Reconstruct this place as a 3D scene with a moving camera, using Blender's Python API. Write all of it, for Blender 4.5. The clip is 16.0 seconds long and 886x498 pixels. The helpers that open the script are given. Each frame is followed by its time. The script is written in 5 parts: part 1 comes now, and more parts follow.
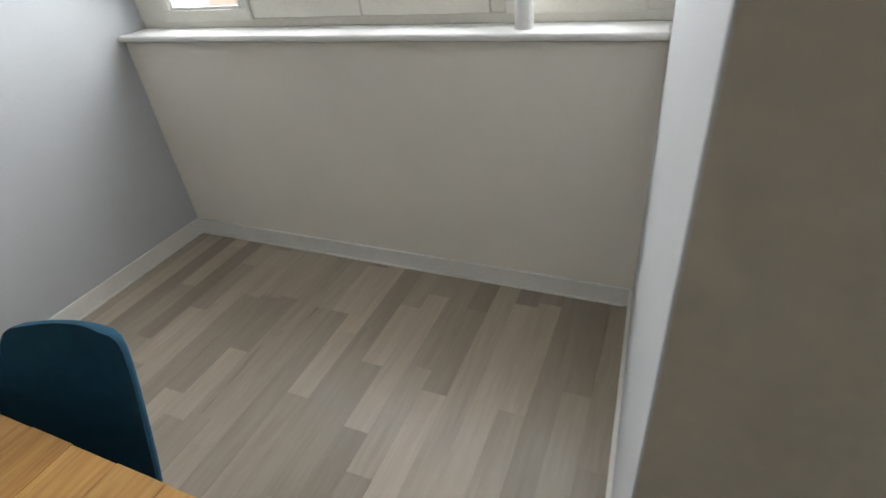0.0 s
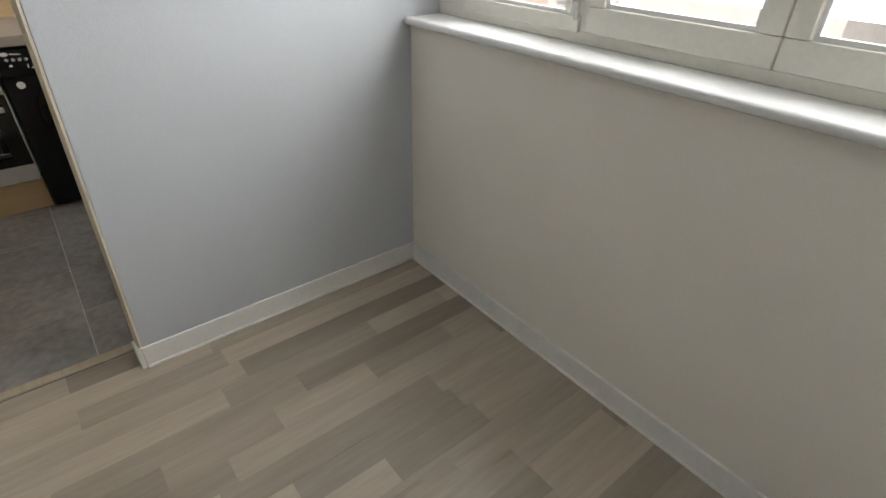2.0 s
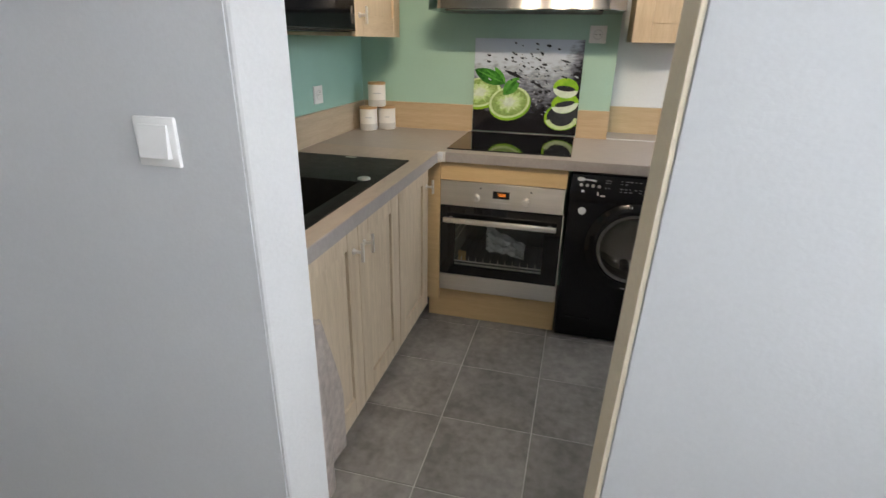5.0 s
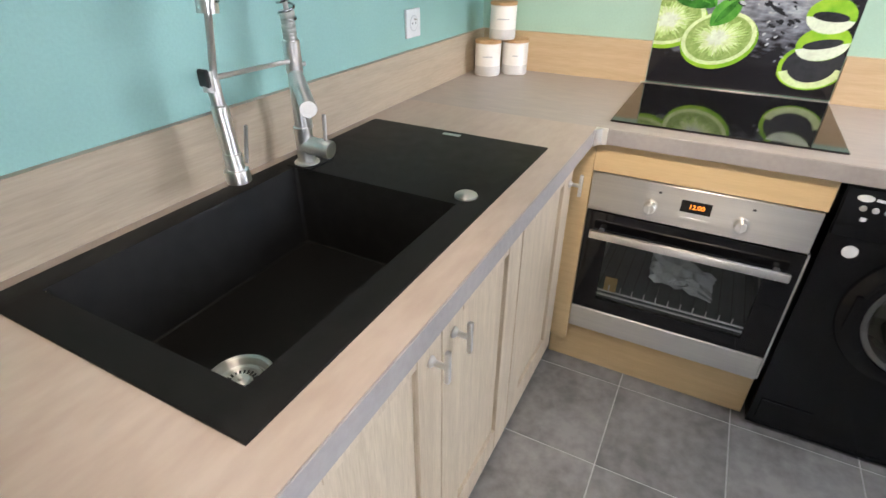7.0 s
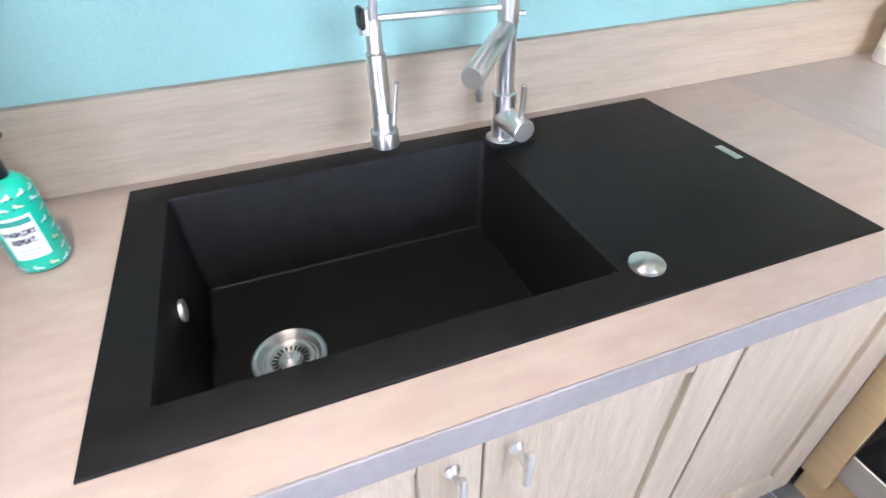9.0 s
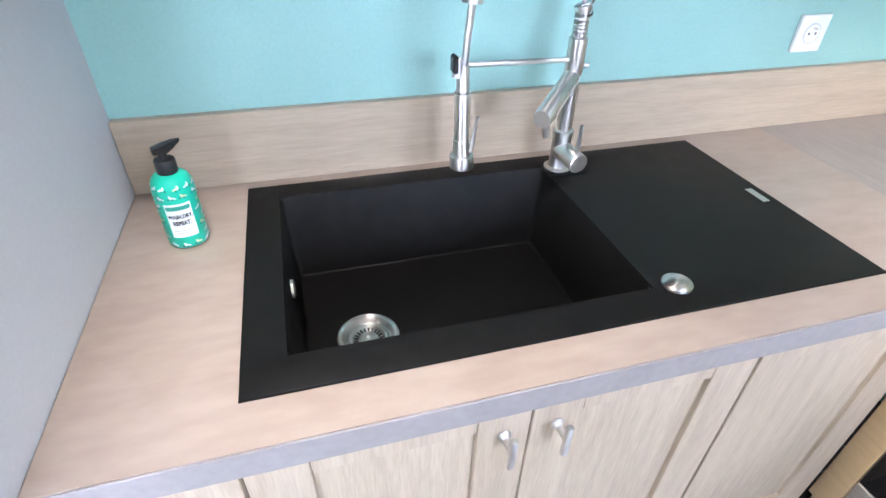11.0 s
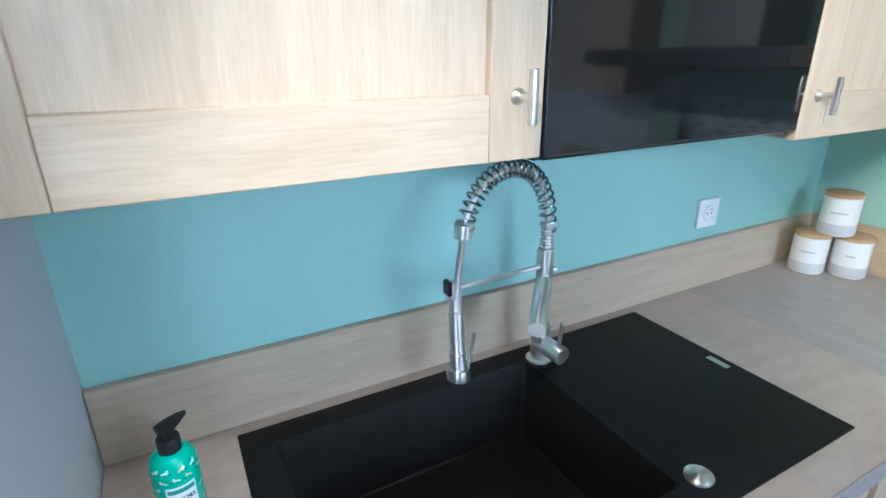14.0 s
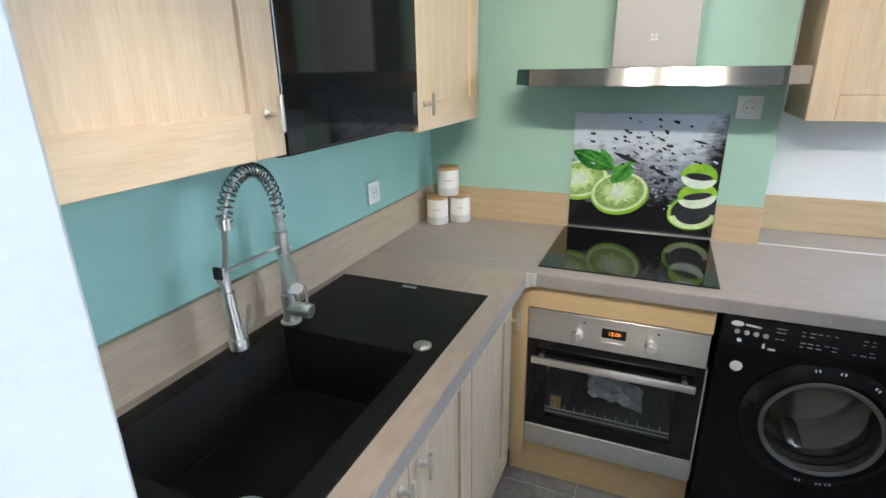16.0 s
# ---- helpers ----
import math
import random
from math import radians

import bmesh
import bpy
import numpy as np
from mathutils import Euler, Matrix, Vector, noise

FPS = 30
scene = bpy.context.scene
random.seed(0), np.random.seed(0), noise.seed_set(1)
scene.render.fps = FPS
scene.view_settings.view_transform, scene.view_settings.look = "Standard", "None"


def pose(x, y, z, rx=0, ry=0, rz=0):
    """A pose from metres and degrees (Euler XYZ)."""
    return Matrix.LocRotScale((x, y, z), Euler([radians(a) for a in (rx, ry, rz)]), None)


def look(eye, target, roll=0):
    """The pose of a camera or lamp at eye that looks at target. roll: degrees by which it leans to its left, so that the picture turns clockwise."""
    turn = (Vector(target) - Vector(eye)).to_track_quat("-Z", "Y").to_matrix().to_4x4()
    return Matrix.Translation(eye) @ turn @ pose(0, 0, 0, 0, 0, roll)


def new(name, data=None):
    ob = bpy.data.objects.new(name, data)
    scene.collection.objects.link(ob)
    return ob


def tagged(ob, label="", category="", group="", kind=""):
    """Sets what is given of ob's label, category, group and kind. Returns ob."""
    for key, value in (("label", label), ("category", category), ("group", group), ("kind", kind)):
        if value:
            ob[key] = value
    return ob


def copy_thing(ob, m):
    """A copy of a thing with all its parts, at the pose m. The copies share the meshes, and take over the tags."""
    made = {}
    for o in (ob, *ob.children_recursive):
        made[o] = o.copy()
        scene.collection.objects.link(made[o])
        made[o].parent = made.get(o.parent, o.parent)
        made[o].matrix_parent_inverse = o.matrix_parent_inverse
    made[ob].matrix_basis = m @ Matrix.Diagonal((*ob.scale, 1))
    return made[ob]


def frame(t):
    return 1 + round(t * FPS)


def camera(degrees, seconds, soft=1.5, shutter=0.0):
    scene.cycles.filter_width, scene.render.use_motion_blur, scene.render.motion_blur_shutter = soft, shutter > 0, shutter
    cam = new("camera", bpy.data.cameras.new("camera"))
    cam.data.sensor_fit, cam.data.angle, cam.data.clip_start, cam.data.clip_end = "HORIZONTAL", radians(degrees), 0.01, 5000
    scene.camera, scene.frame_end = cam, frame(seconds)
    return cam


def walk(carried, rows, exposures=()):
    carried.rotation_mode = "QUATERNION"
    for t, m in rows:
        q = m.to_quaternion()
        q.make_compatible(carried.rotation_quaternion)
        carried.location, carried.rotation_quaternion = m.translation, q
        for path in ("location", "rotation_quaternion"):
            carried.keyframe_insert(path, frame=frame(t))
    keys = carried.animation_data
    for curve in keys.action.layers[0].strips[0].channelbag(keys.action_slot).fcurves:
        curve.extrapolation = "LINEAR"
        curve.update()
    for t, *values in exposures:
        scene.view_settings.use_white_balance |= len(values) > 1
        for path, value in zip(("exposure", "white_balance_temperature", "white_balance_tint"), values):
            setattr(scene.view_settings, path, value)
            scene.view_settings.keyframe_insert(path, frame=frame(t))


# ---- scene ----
cam = camera(81.4, 16.0, shutter=0.2)
PATH = [
    (0, (4.664, 0.759, 1.493), (3.94, 2.254, 0.379), -6.2),
    (0.5, (4.484, 0.865, 1.448), (3.518, 2.244, 0.368), -4.7),
    (1, (4.311, 1.038, 1.431), (3.192, 2.308, 0.366), -2.5),
    (1.5, (4.174, 1.219, 1.404), (2.898, 2.314, 0.32), -0.2),
    (2, (3.962, 1.332, 1.429), (2.662, 2.395, 0.342), 1.3),
    (2.5, (3.798, 1.405, 1.405), (2.154, 1.96, 0.409), -2.7),
    (3, (3.688, 1.479, 1.448), (1.9, 1.55, 0.554), -2.6),
    (3.2, (3.656, 1.482, 1.457), (1.835, 1.358, 0.639), -3.4),
    (5.3, (2.823, 1.227, 1.385), (1.057, 0.648, 0.646), 2.1),
    (5.5, (2.744, 1.207, 1.379), (1.033, 0.492, 0.632), 2.0),
    (6, (2.545, 1.12, 1.371), (0.914, 0.282, 0.572), 2.1),
    (6.5, (2.278, 0.985, 1.369), (0.662, 0.162, 0.527), -0.2),
    (7, (2.092, 0.915, 1.356), (0.571, 0.121, 0.328), 0.3),
    (7.5, (1.874, 0.846, 1.337), (0.562, -0.216, 0.263), -2.7),
    (8, (1.784, 0.797, 1.322), (0.758, -0.471, 0.164), -2.1),
    (8.5, (1.707, 0.806, 1.329), (0.837, -0.539, 0.132), -1.3),
    (9, (1.648, 0.903, 1.339), (1.104, -0.58, 0.112), -1.2),
    (9.2, (1.646, 0.929, 1.342), (1.208, -0.582, 0.107), -0.8),
    (11.3, (1.763, 1.008, 1.444), (1.292, -0.552, 0.286), 1.9),
    (11.5, (1.765, 1.009, 1.459), (1.28, -0.581, 0.347), 2.1),
    (12, (1.771, 0.995, 1.498), (1.236, -0.677, 0.54), 2.6),
    (12.5, (1.761, 0.992, 1.521), (1.21, -0.741, 0.688), 2.2),
    (13, (1.765, 0.972, 1.54), (1.204, -0.789, 0.777), 1.7),
    (13.5, (1.877, 0.918, 1.534), (1.219, -0.844, 0.853), -0.8),
    (14, (1.898, 0.898, 1.553), (1.018, -0.756, 0.853), -0.4),
    (14.5, (1.979, 0.865, 1.538), (0.816, -0.614, 0.86), 0.2),
    (15, (2.076, 0.867, 1.556), (0.502, -0.167, 0.883), -1.5),
    (15.5, (2.162, 0.937, 1.574), (0.462, 0.112, 0.92), -0.9),
    (16, (2.273, 1.022, 1.576), (0.535, 0.282, 0.92), -0.9),
]
EXPOSURES = [
    (0, -0.42, 6800, 13), (0.5, -0.58, 7200, 14), (1.5, -0.15, 6600, 12), (2.0, -0.52, 7000, 14), (2.5, -0.6, 6600, 13), (3.2, -0.12, 6700, 12), (5.5, -0.12, 6700, 15), (6.0, 0.2, 6500, 14),
    (6.5, 0.22, 6700, 15), (7.0, 0.8, 6200, 17), (7.5, 1.25, 5650, 17), (8.0, 1.42, 5650, 22), (9.2, 1.42, 5600, 22), (11.3, 1.25, 5550, 20), (12.0, 0.85, 5200, 14), (12.5, 0.56, 5100, 12),
    (14.0, 0.6, 4950, 9), (15.2, 0.6, 4900, 8), (16, 0.27, 5750, 10),
]
walk(cam, [(t, look(eye, target, roll)) for t, eye, target, roll in PATH], EXPOSURES)

# ---- world and light ----
SUN_EL, SUN_ROT = radians(42), radians(160)
world = bpy.data.worlds.new("sky")
scene.world = world
world.use_nodes = True
wn, wl = world.node_tree.nodes, world.node_tree.links
sky = wn.new("ShaderNodeTexSky")
sky.sky_type, sky.sun_disc = "NISHITA", False
sky.sun_elevation, sky.sun_rotation = SUN_EL, SUN_ROT
sky.air_density, sky.dust_density = 1.0, 3.0
wn["Background"].inputs["Strength"].default_value = 0.15
wl.new(sky.outputs[0], wn["Background"].inputs["Color"])


def lamp(name, kind, energy, color, m):
    data = bpy.data.lights.new(name, kind)
    data.energy, data.color = energy, color
    ob = new(name, data)
    ob.matrix_world = m
    return ob


sun = lamp("sun", "SUN", 5.0, (1, 0.95, 0.88), look((0, 0, 0), (-0.26, 0.70, -0.67)))
sun.data.angle = radians(6)


def window_light(name, x, y, z, w, h, watts, tilt):
    """Sky light standing in a window opening, shining into the room (towards -y)."""
    ob = lamp(name, "AREA", watts, (0.86, 0.94, 1.0), look((x, y, z), (x, y - 1, z - tilt)))
    ob.data.shape, ob.data.size, ob.data.size_y = "RECTANGLE", w, h
    return ob


window_light("sky_light_living", 3.45, 3.20, 2.05, 3.0, 1.7, 172, 0.05)
window_light("sky_light_kitchen", 0.75, 3.20, 2.25, 1.9, 1.6, 66, 0.25)

# ---- mesh helpers ----


def box(bm, x0, y0, z0, x1, y1, z1, bev=0.0, seg=1):
    vs = [bm.verts.new(p) for p in ((x0, y0, z0), (x1, y0, z0), (x1, y1, z0), (x0, y1, z0),
                                    (x0, y0, z1), (x1, y0, z1), (x1, y1, z1), (x0, y1, z1))]
    fs = [bm.faces.new([vs[i] for i in q]) for q in ((3, 2, 1, 0), (4, 5, 6, 7), (0, 1, 5, 4), (1, 2, 6, 5), (2, 3, 7, 6), (3, 0, 4, 7))]
    if bev:
        edges = list({e for f in fs for e in f.edges})
        bmesh.ops.bevel(bm, geom=edges, offset=bev, segments=seg, affect="EDGES", profile=0.5)
    return bm


def B(*a, **k):
    return box(bmesh.new(), *a, **k)


def ring_faces(bm, a, b):
    n = len(a)
    for i in range(n):
        bm.faces.new((a[i], a[(i + 1) % n], b[(i + 1) % n], b[i]))


def tube(bm, pts, radii, seg=12, caps=True):
    """A round bar along points, with a radius for each point."""
    pts = [Vector(p) for p in pts]
    if not hasattr(radii, "__len__"):
        radii = [radii] * len(pts)
    rings, side = [], None
    for i, p in enumerate(pts):
        d = (pts[min(i + 1, len(pts) - 1)] - pts[max(i - 1, 0)])
        if d.length < 1e-9:
            d = pts[-1] - pts[0]
        d.normalize()
        if side is None:
            side = d.orthogonal().normalized()
        side = (side - d * side.dot(d))
        side = side.normalized() if side.length > 1e-6 else d.orthogonal().normalized()
        up = d.cross(side)
        rings.append([bm.verts.new(p + radii[i] * (math.cos(a) * side + math.sin(a) * up)) for a in (2 * math.pi * k / seg for k in range(seg))])
    for a, b in zip(rings, rings[1:]):
        ring_faces(bm, a, b)
    if caps:
        bm.faces.new(rings[0][::-1])
        bm.faces.new(rings[-1])
    return bm


def lathe(bm, profile, cx, cy, seg=32, caps=True):
    """Turns (radius, z) points round the upright axis at cx, cy."""
    rings = [[bm.verts.new((cx + r * math.cos(2 * math.pi * k / seg), cy + r * math.sin(2 * math.pi * k / seg), z)) for k in range(seg)] for r, z in profile]
    for a, b in zip(rings, rings[1:]):
        ring_faces(bm, a, b)
    if caps and profile[0][0] > 1e-5:
        bm.faces.new(rings[0][::-1])
    if caps and profile[-1][0] > 1e-5:
        bm.faces.new(rings[-1])
    return bm


def prism(bm, poly, lo, hi, axis="z"):
    """A flat outline pushed out along one axis. poly holds the two other coordinates in the order xy, xz or yz."""
    def at(p, h):
        return {"z": (p[0], p[1], h), "y": (p[0], h, p[1]), "x": (h, p[0], p[1])}[axis]
    a = [bm.verts.new(at(p, lo)) for p in poly]
    b = [bm.verts.new(at(p, hi)) for p in poly]
    bm.faces.new(a[::-1])
    bm.faces.new(b)
    ring_faces(bm, a, b)
    return bm


def to_mesh(name, bm, smooth):
    bmesh.ops.recalc_face_normals(bm, faces=bm.faces)
    me = bpy.data.meshes.new(name)
    bm.to_mesh(me)
    bm.free()
    if smooth:
        for p in me.polygons:
            p.use_smooth = True
        me.set_sharp_from_angle(angle=radians(35))
    return me


BASE = {}


def thing(name, base, label, category, group="", kind=""):
    """An Empty at the thing's base, which its parts hang from."""
    ob = new(name)
    ob.empty_display_size = 0.05
    ob.location = base
    BASE[ob.name] = Vector(base)
    return tagged(ob, label, category, group, kind)


def part(name, bm, material, parent, label="", smooth=True):
    """One mesh object, modelled in room coordinates, as a part of a thing or of a part."""
    base = BASE[parent.name]
    bmesh.ops.translate(bm, verts=bm.verts, vec=-base)
    ob = new(name, to_mesh(name, bm, smooth))
    ob.data.materials.append(material)
    ob.parent = parent
    BASE[ob.name] = base
    return tagged(ob, label)


def solid(name, bm, material, label="", category="", kind="", group="", smooth=True):
    """A thing of one mesh at its own place."""
    ob = new(name, to_mesh(name, bm, smooth))
    ob.data.materials.append(material)
    BASE[ob.name] = Vector((0, 0, 0))
    return tagged(ob, label, category, group, kind)


def text_mesh(name, body, size, material, parent, m, label="", extrude=0.0003, bold=0.0):
    """Letters in the built-in font, as a flat mesh at the pose m (room coordinates)."""
    cu = bpy.data.curves.new(name, "FONT")
    cu.offset = bold
    cu.body, cu.size, cu.extrude, cu.align_x, cu.align_y = body, size, extrude, "CENTER", "CENTER"
    tmp = bpy.data.objects.new(name + "_tmp", cu)
    scene.collection.objects.link(tmp)
    me = bpy.data.meshes.new_from_object(tmp.evaluated_get(bpy.context.evaluated_depsgraph_get()))
    bpy.data.objects.remove(tmp)
    me.transform(Matrix.Translation(-BASE[parent.name]) @ m)
    ob = new(name, me)
    me.materials.clear()
    me.materials.append(material)
    ob.parent = parent
    BASE[ob.name] = BASE[parent.name]
    return tagged(ob, label)


# ---- materials ----


def material(name, color, rough=0.5, metal=0.0, var=0.06, scale=6.0, grain=60.0, bump=0.02, spec=0.5, stretch=(1, 1, 1), tint=None, rnd=0.0, rough_var=0.08, coat=0.0):
    """Principled surface with stains at a large scale, grain at a small one and fine relief. rnd: how far single pieces differ."""
    m = bpy.data.materials.new(name)
    m.use_nodes = True
    n, l = m.node_tree.nodes, m.node_tree.links
    p = n["Principled BSDF"]
    co, mp = n.new("ShaderNodeTexCoord"), n.new("ShaderNodeMapping")
    mp.inputs["Scale"].default_value = stretch
    l.new(co.outputs["Object"], mp.inputs["Vector"])
    vec = mp.outputs["Vector"]
    info = n.new("ShaderNodeObjectInfo")
    if rnd:
        shift = n.new("ShaderNodeVectorMath")
        shift.operation = "ADD"
        mul = n.new("ShaderNodeMath")
        mul.operation, mul.inputs[1].default_value = "MULTIPLY", 37.0
        l.new(info.outputs["Random"], mul.inputs[0])
        l.new(vec, shift.inputs[0])
        l.new(mul.outputs[0], shift.inputs[1])
        vec = shift.outputs[0]
    big, small = n.new("ShaderNodeTexNoise"), n.new("ShaderNodeTexNoise")
    big.inputs["Scale"].default_value, big.inputs["Detail"].default_value = scale, 3
    small.inputs["Scale"].default_value, small.inputs["Detail"].default_value = grain, 4
    l.new(vec, big.inputs["Vector"])
    l.new(vec, small.inputs["Vector"])
    mix = n.new("ShaderNodeMath")
    mix.operation = "MULTIPLY_ADD"
    mix.inputs[1].default_value = 0.45
    half = n.new("ShaderNodeMath")
    half.operation, half.inputs[1].default_value = "MULTIPLY", 0.55
    l.new(big.outputs["Fac"], half.inputs[0])
    l.new(small.outputs["Fac"], mix.inputs[0])
    l.new(half.outputs[0], mix.inputs[2])
    ramp = n.new("ShaderNodeValToRGB")
    c = Vector(color)
    t = Vector(tint) if tint else c * (1 - 2 * var)
    ramp.color_ramp.elements[0].position, ramp.color_ramp.elements[1].position = 0.36, 0.64
    ramp.color_ramp.elements[0].color = (*t, 1)
    ramp.color_ramp.elements[1].color = (*(c if tint else c * (1 + var)), 1)
    l.new(mix.outputs[0], ramp.inputs["Fac"])
    out = ramp.outputs["Color"]
    if rnd:
        hsv = n.new("ShaderNodeHueSaturation")
        rng = n.new("ShaderNodeMapRange")
        rng.inputs["To Min"].default_value, rng.inputs["To Max"].default_value = 1 - rnd, 1 + rnd
        l.new(info.outputs["Random"], rng.inputs["Value"])
        l.new(rng.outputs[0], hsv.inputs["Value"])
        l.new(out, hsv.inputs["Color"])
        out = hsv.outputs["Color"]
    l.new(out, p.inputs["Base Color"])
    rr = n.new("ShaderNodeMapRange")
    rr.inputs["To Min"].default_value, rr.inputs["To Max"].default_value = max(0.02, rough - rough_var), min(1, rough + rough_var)
    l.new(big.outputs["Fac"], rr.inputs["Value"])
    l.new(rr.outputs[0], p.inputs["Roughness"])
    p.inputs["Metallic"].default_value = metal
    p.inputs["Specular IOR Level"].default_value = spec
    p.inputs["Coat Weight"].default_value = coat
    if bump:
        b = n.new("ShaderNodeBump")
        b.inputs["Strength"].default_value, b.inputs["Distance"].default_value = bump * 10, 0.001
        l.new(small.outputs["Fac"], b.inputs["Height"])
        l.new(b.outputs[0], p.inputs["Normal"])
    return m


def glass(name, color=(1, 1, 1), rough=0.0):
    m = bpy.data.materials.new(name)
    m.use_nodes = True
    p = m.node_tree.nodes["Principled BSDF"]
    p.inputs["Base Color"].default_value = (*color, 1)
    p.inputs["Transmission Weight"].default_value = 1.0
    p.inputs["Roughness"].default_value = rough
    p.inputs["IOR"].default_value = 1.45
    return m


def glow(name, color, strength):
    m = bpy.data.materials.new(name)
    m.use_nodes = True
    p = m.node_tree.nodes["Principled BSDF"]
    p.inputs["Base Color"].default_value = (*color, 1)
    p.inputs["Emission Color"].default_value = (*color, 1)
    p.inputs["Emission Strength"].default_value = strength
    return m


PAINT_WHITE = material("white_wall_paint", (0.85, 0.85, 0.84), 0.75, var=0.02, scale=2.5, grain=140, bump=0.03)
# white paint toned down in colour where the window light came out too strong
PAINT_TONED = material("toned_white_wall_paint", (0.575, 0.58, 0.586), 0.75, var=0.025, scale=2.5, grain=140, bump=0.04)
# white recess paint with the window's blue daylight mixed into its colour
PAINT_DAYLIT = material("daylit_white_wall_paint", (0.73, 0.755, 0.79), 0.75, var=0.02, scale=2.5, grain=140, bump=0.03)
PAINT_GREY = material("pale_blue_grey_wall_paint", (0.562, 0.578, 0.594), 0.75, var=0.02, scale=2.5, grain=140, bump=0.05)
PAINT_CREAM = material("cream_wall_paint", (0.88, 0.83, 0.735), 0.75, var=0.02, scale=2.5, grain=140, bump=0.05)
# rough beige, darkened to hold the shade on the backlit wall end
PAINT_ROUGH_SHADED = material("rough_beige_paint_shaded", (0.53, 0.465, 0.37), 0.85, var=0.05, scale=4, grain=26, bump=0.35)
PAINT_BEIGE = material("beige_jamb_paint", (0.78, 0.69, 0.54), 0.6, var=0.03, scale=5, grain=90, bump=0.04)
PAINT_TEAL = material("mint_green_wall_paint", (0.31, 0.53, 0.475), 0.6, var=0.035, scale=3, grain=160, bump=0.04)
# same mint paint as the sink wall, paled for the warm lamp light
PAINT_TEAL_LIT = material("lamp_lit_mint_wall_paint", (0.37, 0.565, 0.475), 0.6, var=0.035, scale=3, grain=160, bump=0.04)
PAINT_CEIL = material("ceiling_paint", (0.89, 0.89, 0.875), 0.9, var=0.015, bump=0.03)
SKIRT_PAINT = material("grey_white_skirting_paint", (0.83, 0.81, 0.76), 0.5, var=0.03, scale=5, grain=60, bump=0.02)
LACQUER = material("white_lacquer", (0.84, 0.83, 0.80), 0.35, var=0.02, scale=4, grain=60, bump=0.01)
WINDOW_PAINT = material("cream_window_paint", (0.80, 0.77, 0.68), 0.4, var=0.03, scale=6, grain=70, bump=0.02)
PLASTIC_WHITE = material("white_plastic", (0.8, 0.8, 0.79), 0.35, var=0.015, bump=0)
PLANK = material("greige_laminate_strip", (0.42, 0.355, 0.28), 0.31, var=0.3, scale=1.7, grain=9, bump=0.004, stretch=(7, 0.55, 7), tint=(0.338, 0.278, 0.214), rnd=0.26)
TILE = material("dark_grey_floor_tile", (0.315, 0.298, 0.283), 0.32, var=0.4, scale=5, grain=28, bump=0.03, tint=(0.165, 0.156, 0.149), rnd=0.1)
GROUT = material("light_grey_grout", (0.56, 0.545, 0.52), 0.9, var=0.12, scale=9, grain=90, bump=0.06)
OAK = material("light_oak_front", (0.635, 0.495, 0.34), 0.45, var=0.08, scale=4, grain=26, bump=0.03, stretch=(9, 9, 0.7), tint=(0.52, 0.39, 0.25))
OAK_H = material("light_oak_rail", (0.635, 0.495, 0.34), 0.45, var=0.08, scale=4, grain=26, bump=0.03, stretch=(0.7, 9, 9), tint=(0.52, 0.39, 0.25))
OAK_Y = material("golden_oak_panel", (0.74, 0.545, 0.30), 0.45, var=0.05, scale=5, grain=30, bump=0.02, stretch=(9, 0.7, 9), tint=(0.66, 0.475, 0.25))
OAK_GREY = material("limed_oak_front", (0.64, 0.53, 0.39), 0.45, var=0.09, scale=5, grain=30, bump=0.02, stretch=(9, 9, 0.7), tint=(0.49, 0.39, 0.275))
UPSTAND = material("oak_upstand", (0.50, 0.405, 0.295), 0.4, var=0.05, scale=5, grain=26, bump=0.015, stretch=(0.7, 9, 9), tint=(0.41, 0.325, 0.23))
UPSTAND_Y = material("oak_upstand_hob", (0.56, 0.42, 0.265), 0.4, var=0.05, scale=5, grain=26, bump=0.015, stretch=(9, 0.7, 9), tint=(0.48, 0.35, 0.21))
WORKTOP = material("taupe_worktop_laminate", (0.465, 0.38, 0.312), 0.38, var=0.07, scale=6, grain=16, bump=0.015, stretch=(1.1, 3, 3), tint=(0.395, 0.31, 0.25))
WORKTOP_Y = material("taupe_worktop_laminate_hob", (0.405, 0.35, 0.31), 0.38, var=0.06, scale=6, grain=16, bump=0.015, stretch=(4, 0.9, 4), tint=(0.34, 0.292, 0.262))
WORKTOP_EDGE = material("grey_worktop_edge", (0.345, 0.318, 0.305), 0.45, var=0.06, scale=9, grain=70, bump=0.02)
SINK_BLACK = material("black_composite", (0.0084, 0.0083, 0.0081), 0.5, var=0.2, scale=30, grain=600, bump=0.05, spec=0.14)
STEEL = material("brushed_steel", (0.72, 0.70, 0.66), 0.34, 1.0, var=0.04, scale=8, grain=110, bump=0.012, stretch=(1, 0.05, 8))
STEEL_DUCT = material("satin_duct_steel", (0.30, 0.295, 0.295), 0.55, 0.45, var=0.03, scale=6, grain=90, bump=0.0, stretch=(1, 0.05, 8))
STEEL_HOOD = material("satin_hood_steel", (0.40, 0.395, 0.385), 0.19, 1.0, var=0.04, scale=8, grain=110, bump=0.0, stretch=(1, 0.05, 8), rough_var=0.01)
CHROME = material("brushed_chrome", (0.80, 0.78, 0.75), 0.35, 1.0, var=0.02, scale=20, grain=140, bump=0.0, rough_var=0.02)
